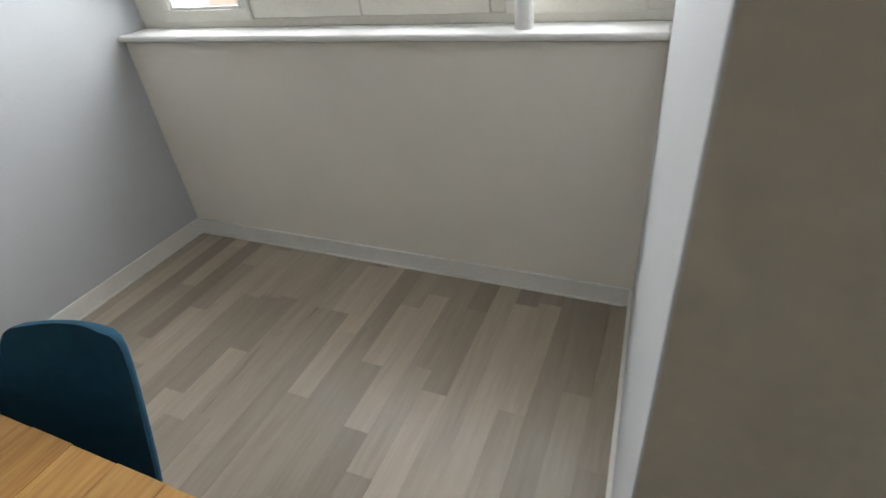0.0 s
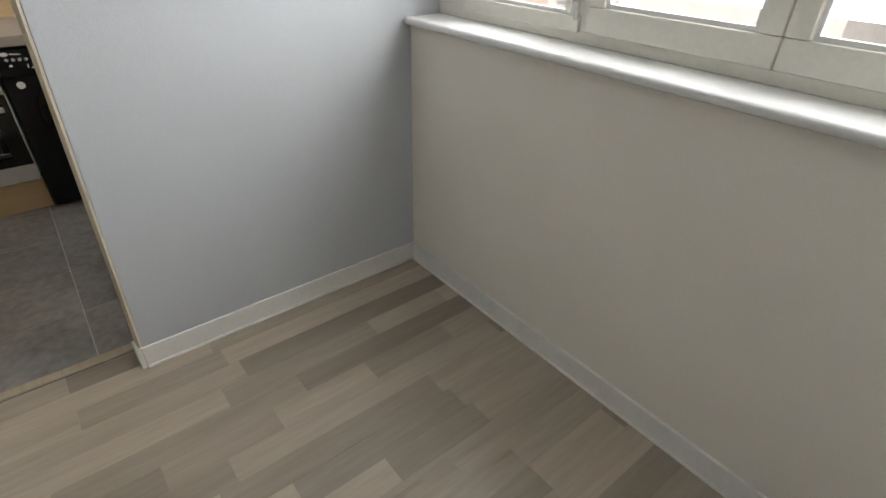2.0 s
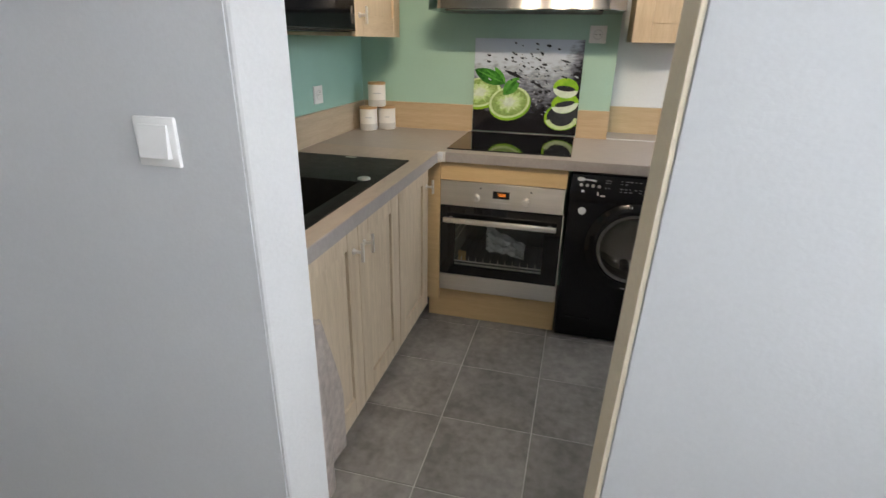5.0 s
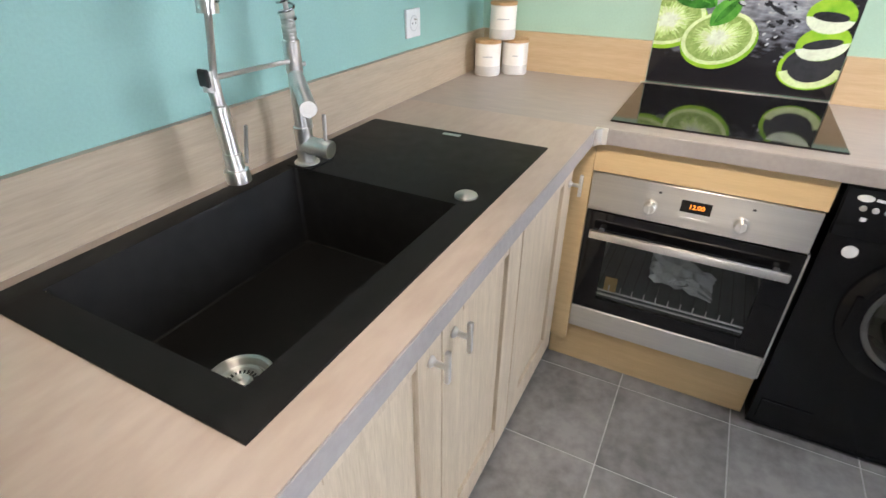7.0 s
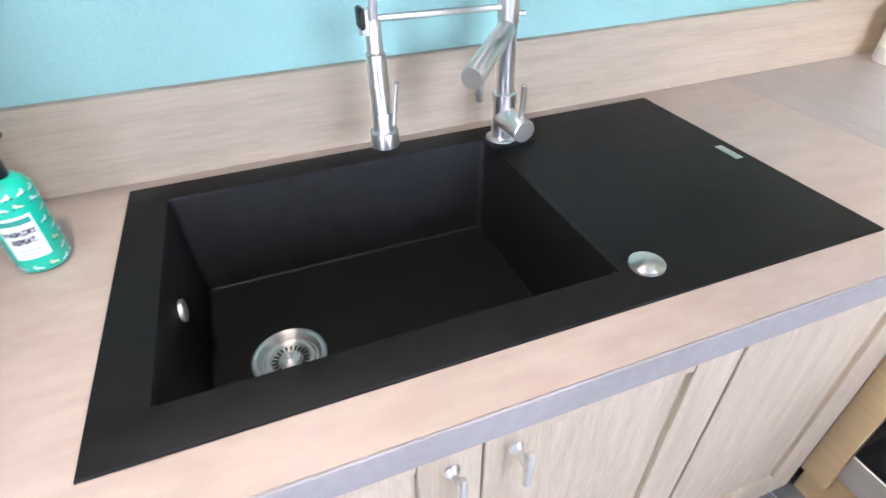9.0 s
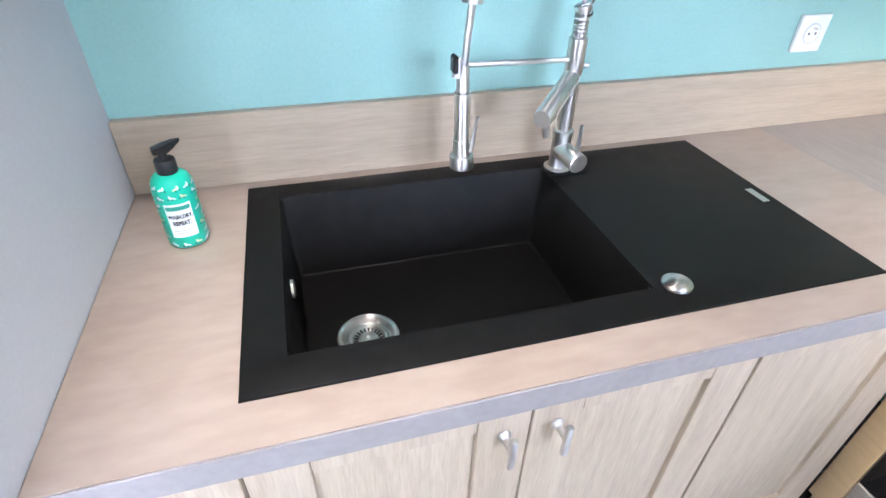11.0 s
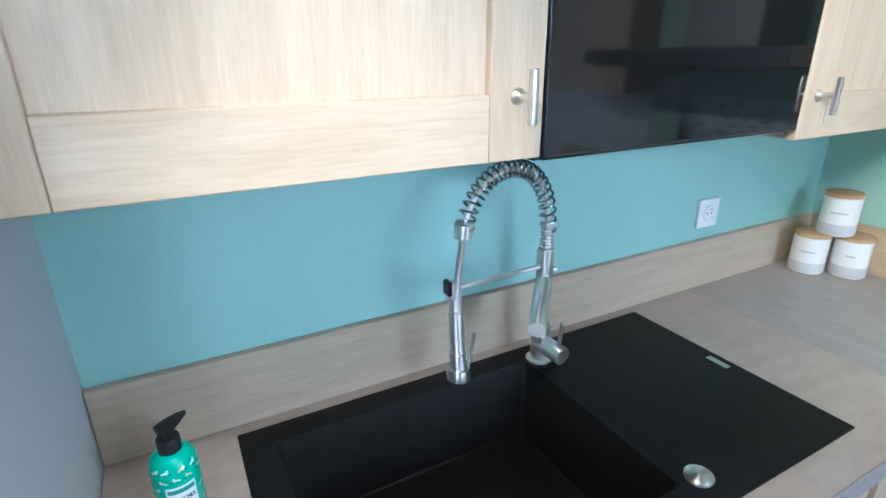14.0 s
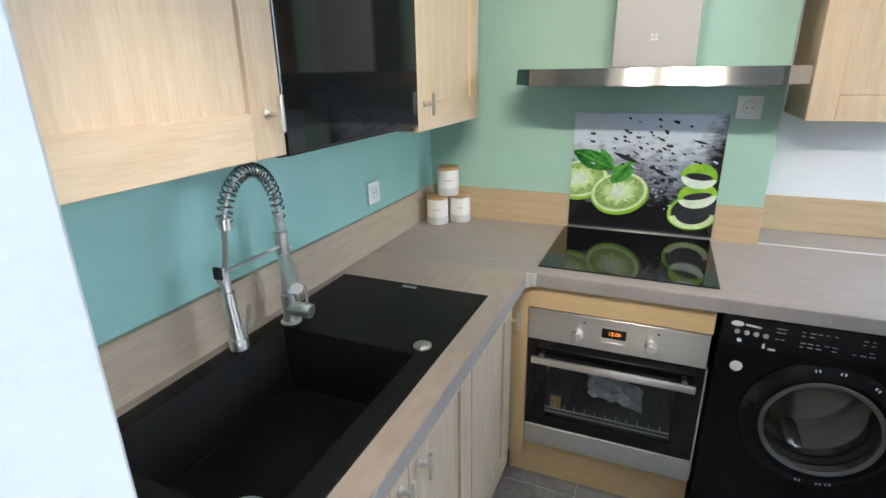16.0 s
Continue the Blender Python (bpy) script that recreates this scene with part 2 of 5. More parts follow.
for brushed in (STEEL, STEEL_HOOD, CHROME):
    sn, sl = brushed.node_tree.nodes, brushed.node_tree.links
    tg = sn.new("ShaderNodeTangent")
    tg.direction_type, tg.axis = "RADIAL", "Z"
    sl.new(tg.outputs[0], sn["Principled BSDF"].inputs["Tangent"])
    sn["Principled BSDF"].inputs["Anisotropic"].default_value = 1.0 if brushed is STEEL_HOOD else 0.88
    sn["Principled BSDF"].inputs["Anisotropic Rotation"].default_value = 0.25
SPRING_STEEL = material("spring_steel", (0.46, 0.45, 0.44), 0.22, 1.0, var=0.03, scale=20, grain=140, bump=0.0, rough_var=0.03)
BLACK_GLASS = material("black_glass", (0.006, 0.006, 0.007), 0.06, var=0.05, bump=0, rough_var=0.02)
BLACK_GLOSS = material("black_enamel", (0.006, 0.006, 0.007), 0.13, var=0.1, scale=12, bump=0.0, spec=0.3, rough_var=0.04)
BLACK_PLASTIC = material("black_plastic", (0.015, 0.015, 0.016), 0.4, var=0.1, bump=0.02)
CERAMIC = material("white_ceramic", (0.78, 0.76, 0.72), 0.3, var=0.02, bump=0.005)
CERAMIC_GREY = material("grey_ceramic_band", (0.58, 0.57, 0.55), 0.4, var=0.03, bump=0.005)
BAMBOO = material("bamboo_lid", (0.50, 0.31, 0.15), 0.5, var=0.1, grain=50, bump=0.02, stretch=(1, 8, 8))
KNOT_WOOD = material("knot_wood", (0.27, 0.11, 0.035), 0.3, var=0.4, scale=40, bump=0.0)
TABLE_WOOD = material("varnished_pine", (0.64, 0.36, 0.115), 0.42, var=0.3, scale=2.4, grain=14, bump=0.01, stretch=(8, 0.7, 8), tint=(0.42, 0.19, 0.045), coat=0.0, rnd=0.12)
FABRIC_BLUE = material("petrol_blue_fabric", (0.014, 0.075, 0.125), 0.85, var=0.12, scale=30, grain=700, bump=0.12, spec=0.2)
DARK_WOOD = material("dark_table_edge", (0.06, 0.035, 0.02), 0.5, var=0.1)
TOWEL = material("taupe_terry", (0.50, 0.44, 0.40), 0.95, var=0.12, scale=40, grain=500, bump=0.4, spec=0.1)
LABEL_GREEN = material("label_green_ink", (0.03, 0.30, 0.22), 0.5, var=0.05, bump=0)
FLOWER_CREAM = material("cream_flower_ink", (0.72, 0.68, 0.40), 0.4, var=0.1, bump=0)
LEAF_DARK = material("dark_leaf_ink", (0.02, 0.06, 0.045), 0.4, var=0.1, bump=0)
SOAP_GREEN = material("mint_bottle", (0.02, 0.50, 0.33), 0.3, var=0.05, bump=0.0)
LABEL_WHITE = material("label_paper", (0.78, 0.80, 0.82), 0.5, var=0.02, bump=0)
INK = material("black_ink", (0.02, 0.02, 0.022), 0.6, var=0.0, bump=0)
# grey for the sockets' flat wells, in place of a hollow's shade
SOCKET_WELL = material("socket_well_shade", (0.60, 0.60, 0.60), 0.4, var=0.02, bump=0)
PRINT_GREY = material("grey_print", (0.45, 0.46, 0.47), 0.5, var=0.0, bump=0)
PRINT_WHITE = material("white_print", (0.75, 0.77, 0.8), 0.5, var=0.0, bump=0)
ORANGE_GLOW = glow("orange_digits", (1.0, 0.28, 0.03), 1.2)
CLEAR = glass("window_glass")
SMOKED = glass("smoked_glass", (0.84, 0.89, 0.88))

# ---- plan of the flat ----
KX0, KX1 = -0.26, 2.085          # kitchen: recess back wall, kitchen face of the partition
LX0 = 2.215                      # living-room face of the partition
WY = 2.572                       # inner face of the window wall
DY0, DH = 0.748, 2.04            # doorway in the partition
CEIL = 2.50
BACK = -1.5
EAST = 5.7
SILL = 1.106


def structure(name, bm, mat, label="", smooth=False):
    return solid(name, bm, mat, label, name.split("_")[0], "structure", smooth=smooth)


# partition between kitchen and living room, with the doorway through it
KD = 2.138                       # kitchen edge of the doorway's thinner reveal
bm = prism(bmesh.new(), [(KX1, BACK), (LX0, BACK), (LX0, DY0 - 0.014), (LX0 - 0.003, DY0 - 0.010), (KD + 0.003, 0.788), (KD, 0.785), (KD, 0.70), (KX1, 0.66)], 0, CEIL)
structure("wall_partition_south", bm, PAINT_TONED, "white painted partition wall beside the kitchen doorway")


def leaning(poly, z0, z1, foot, lean):
    """An upright slab whose corners near the doorway lean away from it with height."""
    bm = prism(bmesh.new(), poly, z0, z1)
    for v in bm.verts:
        if v.co.y < foot + 0.06:
            v.co.y += lean * v.co.z
    return bm


LEAN = 0.029
bm = leaning([(KD, 1.346), (LX0, 1.3545), (LX0, WY + 0.3), (KD, WY + 0.3)], 0, CEIL, 1.35, LEAN)
structure("wall_partition_north", bm, PAINT_TONED, "white painted partition wall towards the window")
structure("wall_lintel", B(KD + 0.001, 0.70, DH, LX0 - 0.001, 1.41, CEIL), PAINT_TONED, "white lintel above the kitchen doorway")
bm = leaning([(KD - 0.002, 1.338), (LX0 + 0.001, 1.3465), (LX0 + 0.001, 1.354), (KD - 0.002, 1.3455)], 0, DH, 1.35, LEAN)
structure("door_jamb", bm, PAINT_BEIGE, "beige painted reveal of the kitchen doorway")
# window wall: one masonry piece below, piers and a head round two openings
WT = 0.36
structure("wall_window_below", B(KX0 - 0.2, WY, -0.02, EAST, WY + WT, 1.07), PAINT_CREAM, "off-white plastered wall under the windows")
structure("wall_window_head", B(KX0 - 0.2, WY, 2.25, EAST, WY + WT, CEIL), PAINT_CREAM, "plastered wall above the windows")
structure("wall_window_pier_middle", B(1.45, WY + 0.001, 1.07, 2.14, WY + WT, 2.25), PAINT_CREAM, "plastered pier between kitchen and living windows")
structure("wall_window_pier_west", B(KX0 - 0.2, WY + 0.001, 1.07, -0.13, WY + WT, 2.25), PAINT_CREAM, "plastered pier beside the kitchen window")
structure("wall_window_pier_east", B(4.66, WY + 0.001, 1.07, EAST, WY + WT, 2.25), PAINT_CREAM, "plastered pier beside the living window")
# short side wall of the window bay, slightly out of square, and its rough end
EDGE_Y, EDGE_X = 1.158, 4.693
bm = prism(bmesh.new(), [(4.641, WY + 0.13), (4.641, WY), (EDGE_X, EDGE_Y + 0.004), (EAST, EDGE_Y + 0.004), (EAST, WY), (4.659, WY), (4.659, WY + 0.13)], 0, CEIL)
structure("wall_bay_side", bm, PAINT_TONED, "white painted side wall of the window bay")
structure("wall_bay_end", B(EDGE_X + 0.003, EDGE_Y, 0, EAST, EDGE_Y + 0.0035, CEIL), PAINT_ROUGH_SHADED, "rough beige painted wall end, its shade put into the colour")
# unseen closing walls, set near and very white to throw daylight back
structure("wall_south", B(KX1, BACK - 0.15, 0, EAST, BACK, CEIL), PAINT_WHITE, "unseen white wall closing the living room, light for bounce")
structure("wall_east", B(EAST, BACK - 0.15, 0, EAST + 0.15, WY + WT, CEIL), PAINT_WHITE, "unseen white wall closing the living room, light for bounce")
# kitchen walls: sink wall, chimney breast with the hob, white recess
structure("wall_sink", B(KX0 - 0.2, -0.12, 0, KX1, 0, CEIL), PAINT_TEAL, "mint green painted wall behind the sink")
structure("wall_hob", B(KX0, 0.001, 0, 0.0, 1.41, CEIL), PAINT_TEAL_LIT, "mint green painted chimney breast behind the hob")
structure("wall_recess", B(KX0 - 0.2, 0, 0, KX0 - 0.001, WY, CEIL), PAINT_DAYLIT, "white painted recess wall above the washing machine")
structure("ceiling", B(KX0 - 0.2, BACK - 0.15, CEIL, EAST + 0.15, WY + WT, CEIL + 0.2), PAINT_CEIL, "plain white ceiling")
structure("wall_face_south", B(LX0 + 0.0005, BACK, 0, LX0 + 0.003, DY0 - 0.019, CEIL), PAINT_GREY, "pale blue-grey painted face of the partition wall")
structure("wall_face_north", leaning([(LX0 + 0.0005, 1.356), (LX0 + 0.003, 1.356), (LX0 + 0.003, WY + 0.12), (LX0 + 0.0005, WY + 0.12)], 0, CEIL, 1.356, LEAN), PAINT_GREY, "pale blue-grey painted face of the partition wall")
# skirting boards in the living room
SK = 0.092


def skirting(name, bm, label="white lacquered skirting board"):
    return structure(name, bm, SKIRT_PAINT, label)


skirting("baseboard_1", B(LX0, BACK, 0, LX0 + 0.013, DY0 - 0.003, SK, 0.003, 2))
skirting("baseboard_2", prism(bmesh.new(), [(KD + 0.01, 0.784), (LX0, DY0 - 0.0125), (LX0 + 0.013, DY0 - 0.003), (LX0 + 0.01, DY0), (KD + 0.01, 0.798)], 0, SK))
skirting("baseboard_3", B(LX0 + 0.0032, 1.350, 0, LX0 + 0.013, WY - 0.001, SK, 0.003, 2))
skirting("baseboard_6", prism(bmesh.new(), [(KD + 0.025, 1.329), (LX0 + 0.0128, 1.334), (LX0 + 0.0128, 1.3495), (LX0 + 0.003, 1.3495), (LX0 + 0.0015, 1.345), (KD + 0.025, 1.339)], 0, SK - 0.002))
skirting("baseboard_4", B(LX0 + 0.014, WY - 0.013, 0, 4.628, WY, SK, 0.003, 2))
bm = prism(bmesh.new(), [(4.628, WY - 0.014), (4.641, WY - 0.014), (EDGE_X, EDGE_Y), (EDGE_X - 0.013, EDGE_Y)], 0, SK)
skirting("baseboard_5", bm)
skirting("trim_3", B(LX0 + 0.0131, BACK, 0, LX0 + 0.021, DY0 - 0.004, 0.011, 0.002), "white bead along the foot of the skirting")
skirting("trim_1", B(LX0 + 0.0131, 1.351, 0, LX0 + 0.021, WY - 0.014, 0.011, 0.002), "white bead along the foot of the skirting")
skirting("trim_2", B(LX0 + 0.022, WY - 0.021, 0, 4.61, WY - 0.0131, 0.011, 0.002), "white bead along the foot of the skirting")
structure("threshold", B(2.058, 0.662, 0.0, 2.10, 1.42, 0.009, 0.003), UPSTAND, "oak threshold strip between tiles and laminate")

# ---- living-room window ----
structure("window_sill", B(LX0 + 0.0035, WY - 0.035, SILL - 0.028, 4.641, WY + 0.20, SILL, 0.012, 4), LACQUER, "thick glossy white window sill")


def sash(parent, x0, x1, z0, z1, y, rail_b, rail, name="sash"):
    """A window leaf: four rails with a bevelled glazing rebate, and its pane."""
    bm = bmesh.new()
    d = 0.05
    box(bm, x0, y, z0, x1, y + d, z0 + rail_b, 0.005, 2)
    box(bm, x0, y, z1 - rail, x1, y + d, z1, 0.005, 2)
    box(bm, x0, y + 0.001, z0 + rail_b, x0 + rail, y + d, z1 - rail, 0.005, 2)
    box(bm, x1 - rail, y + 0.001, z0 + rail_b, x1, y + d, z1 - rail, 0.005, 2)
    leaf = part(name, bm, WINDOW_PAINT, parent)
    bead = bmesh.new()
    g = 0.012
    box(bead, x0 + rail, y + 0.012, z0 + rail_b, x1 - rail, y + 0.022, z0 + rail_b + g)
    box(bead, x0 + rail, y + 0.012, z0 + rail_b + g, x0 + rail + g, y + 0.022, z1 - rail)
    box(bead, x1 - rail - g, y + 0.012, z0 + rail_b + g, x1 - rail, y + 0.022, z1 - rail)
    part("glazing_bead", bead, LACQUER, leaf, "white glazing bead")
    pane = part("pane", B(x0 + rail - 0.004, y + 0.024, z0 + rail_b - 0.004, x1 - rail + 0.004, y + 0.028, z1 - rail + 0.004), CLEAR, leaf, "clear window pane")
    pane.visible_shadow = False
    return leaf


win = thing("window_1", (3.4, WY + 0.13, SILL), "cream painted wooden window in three lights over a white sill", "window", kind="structure")
FY = WY + 0.135
bm = bmesh.new()
box(bm, 2.22, FY, SILL, 4.655, FY + 0.07, SILL + 0.036, 0.003)
box(bm, 2.22, FY, 2.2, 4.655, FY + 0.07, 2.25, 0.003)
for a, b in ((2.22, 2.385), (2.915, 2.945), (4.02, 4.075), (4.555, 4.655)):
    box(bm, a, FY - 0.004, SILL + 0.036, b, FY + 0.07, 2.2, 0.003)
part("window_frame", bm, WINDOW_PAINT, win)
sash(win, 2.387, 2.913, SILL + 0.03, 2.2, FY - 0.012, 0.046, 0.055)
sash(win, 2.947, 3.482, SILL + 0.038, 2.2, FY - 0.022, 0.072, 0.055)
sash(win, 3.484, 4.018, SILL + 0.038, 2.2, FY - 0.022, 0.072, 0.055)
sash(win, 4.077, 4.553, SILL + 0.03, 2.2, FY - 0.012, 0.046, 0.055)
bm = bmesh.new()
box(bm, 2.893, FY - 0.018, 1.17, 2.907, FY - 0.0125, 1.25, 0.003)
tube(bm, [(2.90, FY - 0.015, 1.225), (2.90, FY - 0.035, 1.225), (2.90, FY - 0.037, 1.19)], 0.005, 8)
part("handle", bm, LACQUER, win, "small white window catch")
solid("heating_pipe", tube(bmesh.new(), [(4.166, WY + 0.045, SILL), (4.166, WY + 0.045, CEIL)], 0.032, 24), LACQUER, "white painted vertical pipe standing on the sill", "pipe")

# ---- kitchen window ----
win2 = thing("window_2", (0.75, WY + 0.13, SILL), "cream painted kitchen window with two leaves", "window", kind="structure")
bm = bmesh.new()
box(bm, -0.13, FY, 1.07, 1.45, FY + 0.07, SILL + 0.036, 0.003)
box(bm, -0.13, FY, 2.2, 1.45, FY + 0.07, 2.25, 0.003)
box(bm, -0.13, FY, SILL + 0.036, -0.09, FY + 0.07, 2.2, 0.003)
box(bm, 1.41, FY, SILL + 0.036, 1.45, FY + 0.07, 2.2, 0.003)
part("window_frame", bm, WINDOW_PAINT, win2)
sash(win2, -0.088, 0.658, SILL + 0.03, 2.2, FY - 0.012, 0.06, 0.055)
sash(win2, 0.662, 1.408, SILL + 0.03, 2.2, FY - 0.012, 0.06, 0.055)

# ---- kitchen: worktops and upstands ----
TOP, TH = 0.905, 0.045
wt = thing("worktop", (1.3, 0.3, TOP - TH), "taupe wood-look laminate worktop running round the corner", "worktop")


def slab_with_hole(xs, ys, z0, z1):
    """A slab on a three by three grid whose middle bay is left open."""
    bm = bmesh.new()
    top = [[bm.verts.new((x, y, z1)) for y in ys] for x in xs]
    low = [[bm.verts.new((x, y, z0)) for y in ys] for x in xs]
    for i in range(3):
        for j in range(3):
            if (i, j) != (1, 1):
                bm.faces.new((top[i][j], top[i + 1][j], top[i + 1][j + 1], top[i][j + 1]))
                bm.faces.new((low[i][j], low[i][j + 1], low[i + 1][j + 1], low[i + 1][j]))
    for k in range(3):
        for a, b in (((k, 0), (k + 1, 0)), ((k, 3), (k + 1, 3)), ((0, k), (0, k + 1)), ((3, k), (3, k + 1))):
            bm.faces.new((top[a[0]][a[1]], top[b[0]][b[1]], low[b[0]][b[1]], low[a[0]][a[1]]))
    for a, b in (((1, 1), (2, 1)), ((1, 2), (2, 2)), ((1, 1), (1, 2)), ((2, 1), (2, 2))):
        bm.faces.new((top[a[0]][a[1]], top[b[0]][b[1]], low[b[0]][b[1]], low[a[0]][a[1]]))
    return bm


part("sink_run", slab_with_hole((0.625, 1.262, 1.83, 2.083), (0.002, 0.085, 0.525, 0.638), TOP - TH, TOP), WORKTOP, wt, smooth=False)
part("hob_run", B(0.002, 0.002, TOP - TH, 0.625, 2.25, TOP), WORKTOP_Y, wt, smooth=False)
part("recess_infill", B(KX0 + 0.001, 1.412, TOP - TH, -0.002, 2.25, TOP - 0.001), WORKTOP_Y, wt, smooth=False)
part("edge_band", B(0.66, 0.6383, TOP - TH, 2.083, 0.6415, TOP - 0.001, 0.001), WORKTOP_EDGE, wt, "grey laminate edge band")
part("edge_band", B(0.6253, 0.66, TOP - TH, 0.6285, 2.25, TOP - 0.001, 0.001), WORKTOP_EDGE, wt, "grey laminate edge band")
bm = bmesh.new()
prism(bm, [(0.6255, 0.6385), (0.66, 0.6385), (0.66, 0.644), (0.645, 0.648), (0.634, 0.658), (0.632, 0.672), (0.6255, 0.672)], TOP - TH - 0.001, TOP + 0.001)
part("corner_profile", bm, CHROME, wt, "small chrome corner profile")
part("joint_bead", B(-0.004, 1.412, TOP, 0.003, 2.25, TOP + 0.004, 0.001), PLASTIC_WHITE, wt, "white sealant bead at the joint")


def upstand(bm, mat, label):
    return solid("upstand", bm, mat, label, "upstand", "structure")


UZ = 1.052
upstand(B(0.019, 0.0005, TOP, 2.083, 0.018, UZ, 0.001), UPSTAND, "oak laminate upstand along the green wall behind the sink")
upstand(B(0.0005, 0.0005, TOP, 0.018, 0.668, UZ, 0.001), UPSTAND_Y, "oak laminate upstand beside the hob splashback")
upstand(B(0.0005, 1.248, TOP, 0.018, 1.411, UZ, 0.001), UPSTAND_Y, "short piece of oak upstand on the chimney breast")
upstand(B(KX0, 1.413, TOP, KX0 + 0.018, 2.25, UZ, 0.001), UPSTAND_Y, "oak upstand at the back of the white recess")

# ---- cabinet fronts ----


def shaker(parent, x0, x1, z0, z1, y, mat, rail_mat, stile=0.083, d=0.019):
    """A framed door that faces +y: stiles, rails and a recessed panel with a square step."""
    a0, a1, c0, c1 = x0 + stile + 0.0004, x1 - stile - 0.0004, z0 + 0.0854, z1 - 0.0854
    bm = bmesh.new()
    rims = [[bm.verts.new(q) for q in ((a0 + i, v, c0 + i), (a1 - i, v, c0 + i), (a1 - i, v, c1 - i), (a0 + i, v, c1 - i))] for i, v in ((0, y - d + 0.002), (0, y - 0.0100), (0.001, y - 0.0106))]
    bm.faces.new(rims[0])
    bm.faces.new(rims[2])
    ring_faces(bm, rims[0], rims[1])
    ring_faces(bm, rims[1], rims[2])
    door = part("door", bm, mat, parent, smooth=False)
    part("stile", B(x0, y - d, z0, x0 + stile, y, z1, 0.0015), mat, door)
    part("stile", B(x1 - stile, y - d, z0, x1, y, z1, 0.0015), mat, door)
    part("rail", B(x0 + stile + 0.0006, y - d, z0, x1 - stile - 0.0006, y - 0.0004, z0 + 0.085, 0.0015), rail_mat, door)
    part("rail", B(x0 + stile + 0.0006, y - d, z1 - 0.085, x1 - stile - 0.0006, y - 0.0004, z1, 0.0015), rail_mat, door)
    return door


def bar_handle(parent, x, y, z, name="handle"):
    bm = bmesh.new()
    tube(bm, [(x, y, z), (x, y + 0.003, z), (x, y + 0.006, z), (x, y + 0.010, z), (x, y + 0.030, z)], [0.011, 0.011, 0.0085, 0.0055, 0.0055], 16)
    box(bm, x - 0.0055, y + 0.028, z - 0.034, x + 0.0055, y + 0.038, z + 0.034, 0.003, 2)
    return part(name, bm, CHROME, parent, "satin nickel bar handle")


def base_unit(x0, x1, doors, label):
    u = thing("base_cabinet", ((x0 + x1) / 2, 0.3, 0), label, "cabinet", "kitchen base cabinets")
    bm = bmesh.new()
    box(bm, x0 + 0.001, 0.02, 0.12, x0 + 0.018, 0.575, 0.70)
    box(bm, x1 - 0.018, 0.02, 0.12, x1 - 0.001, 0.575, 0.70)
    box(bm, x0 + 0.018, 0.02, 0.12, x1 - 0.018, 0.575, 0.138)
    part("body", bm, OAK_GREY, u)
    for a, b, hx in doors:
        d = shaker(u, a + 0.0015, b - 0.0015, 0.115, 0.855, 0.60, OAK_GREY, OAK_GREY)
        bar_handle(d, hx, 0.60, 0.752)
    part("plinth", B(x0 + 0.002, 0.51, 0, x1 - 0.002, 0.53, 0.118), OAK_Y, u, "oak plinth")
    return u


base_unit(1.09, 1.895, ((1.49, 1.892, 1.532), (1.09, 1.49, 1.446)), "limed oak sink cabinet with two framed doors")
base_unit(0.665, 1.088, ((0.667, 1.086, 0.70),), "limed oak corner cabinet with one framed door")
solid("filler_panel", B(1.897, 0.02, 0.0, 2.083, 0.597, 0.858, 0.0015), OAK_GREY, "limed oak filler panel against the partition wall", "panel")
solid("corner_post", B(0.582, 0.58, 0.12, 0.602, 0.642, 0.858, 0.001), OAK_Y, "golden oak corner post beside the oven", "panel")

# towel hanging over the sink cabinet's end
towel = thing("towel", (1.95, 0.67, 0.05), "pale taupe terry towel hanging from a hook on the cabinet", "towel")


def towel_fold(cx, cy, z0, z1, w0, w1, depth, phase, name):
    """One hanging fold of cloth, gathered at the top and waving wider below."""
    bm = bmesh.new()
    tw = []
    NU, NV = 40, 26
    for j in range(NV + 1):
        v = j / NV
        z = z0 + (z1 - z0) * v
        half_w = w0 + (w1 - w0) * min(1, v * 1.7) ** 0.8
        ring = []
        for i in range(NU):
            a = 2 * math.pi * i / NU
            fold = 0.011 * math.sin(4 * a + 2.0 * v + phase) * min(1, 2 * v) + 0.005 * math.sin(7 * a - 3 * v + phase)
            ring.append(bm.verts.new((cx - 0.03 * v + (half_w + fold) * math.cos(a), cy + (depth + fold * 0.7) * math.sin(a), z - 0.035 * math.cos(a + phase) * v * v)))
        tw.append(ring)
    for a, b in zip(tw, tw[1:]):
        ring_faces(bm, a, b)
    bm.faces.new(tw[0])
    bm.faces.new(tw[-1][::-1])
    return part(name, bm, TOWEL, towel)


towel_fold(1.985, 0.648, 0.745, 0.07, 0.03, 0.088, 0.022, 0.4, "long_fold")
towel_fold(1.972, 0.682, 0.745, 0.25, 0.025, 0.098, 0.020, 1.7, "short_fold")
hook = thing("towel_hook", (1.965, 0.6, 0.76), "small steel towel hook on the cabinet front", "hook")
part("hook_bar", tube(bmesh.new(), [(1.985, 0.597, 0.765), (1.985, 0.62, 0.762), (1.985, 0.645, 0.747), (1.985, 0.655, 0.738)], 0.004, 8), CHROME, hook)

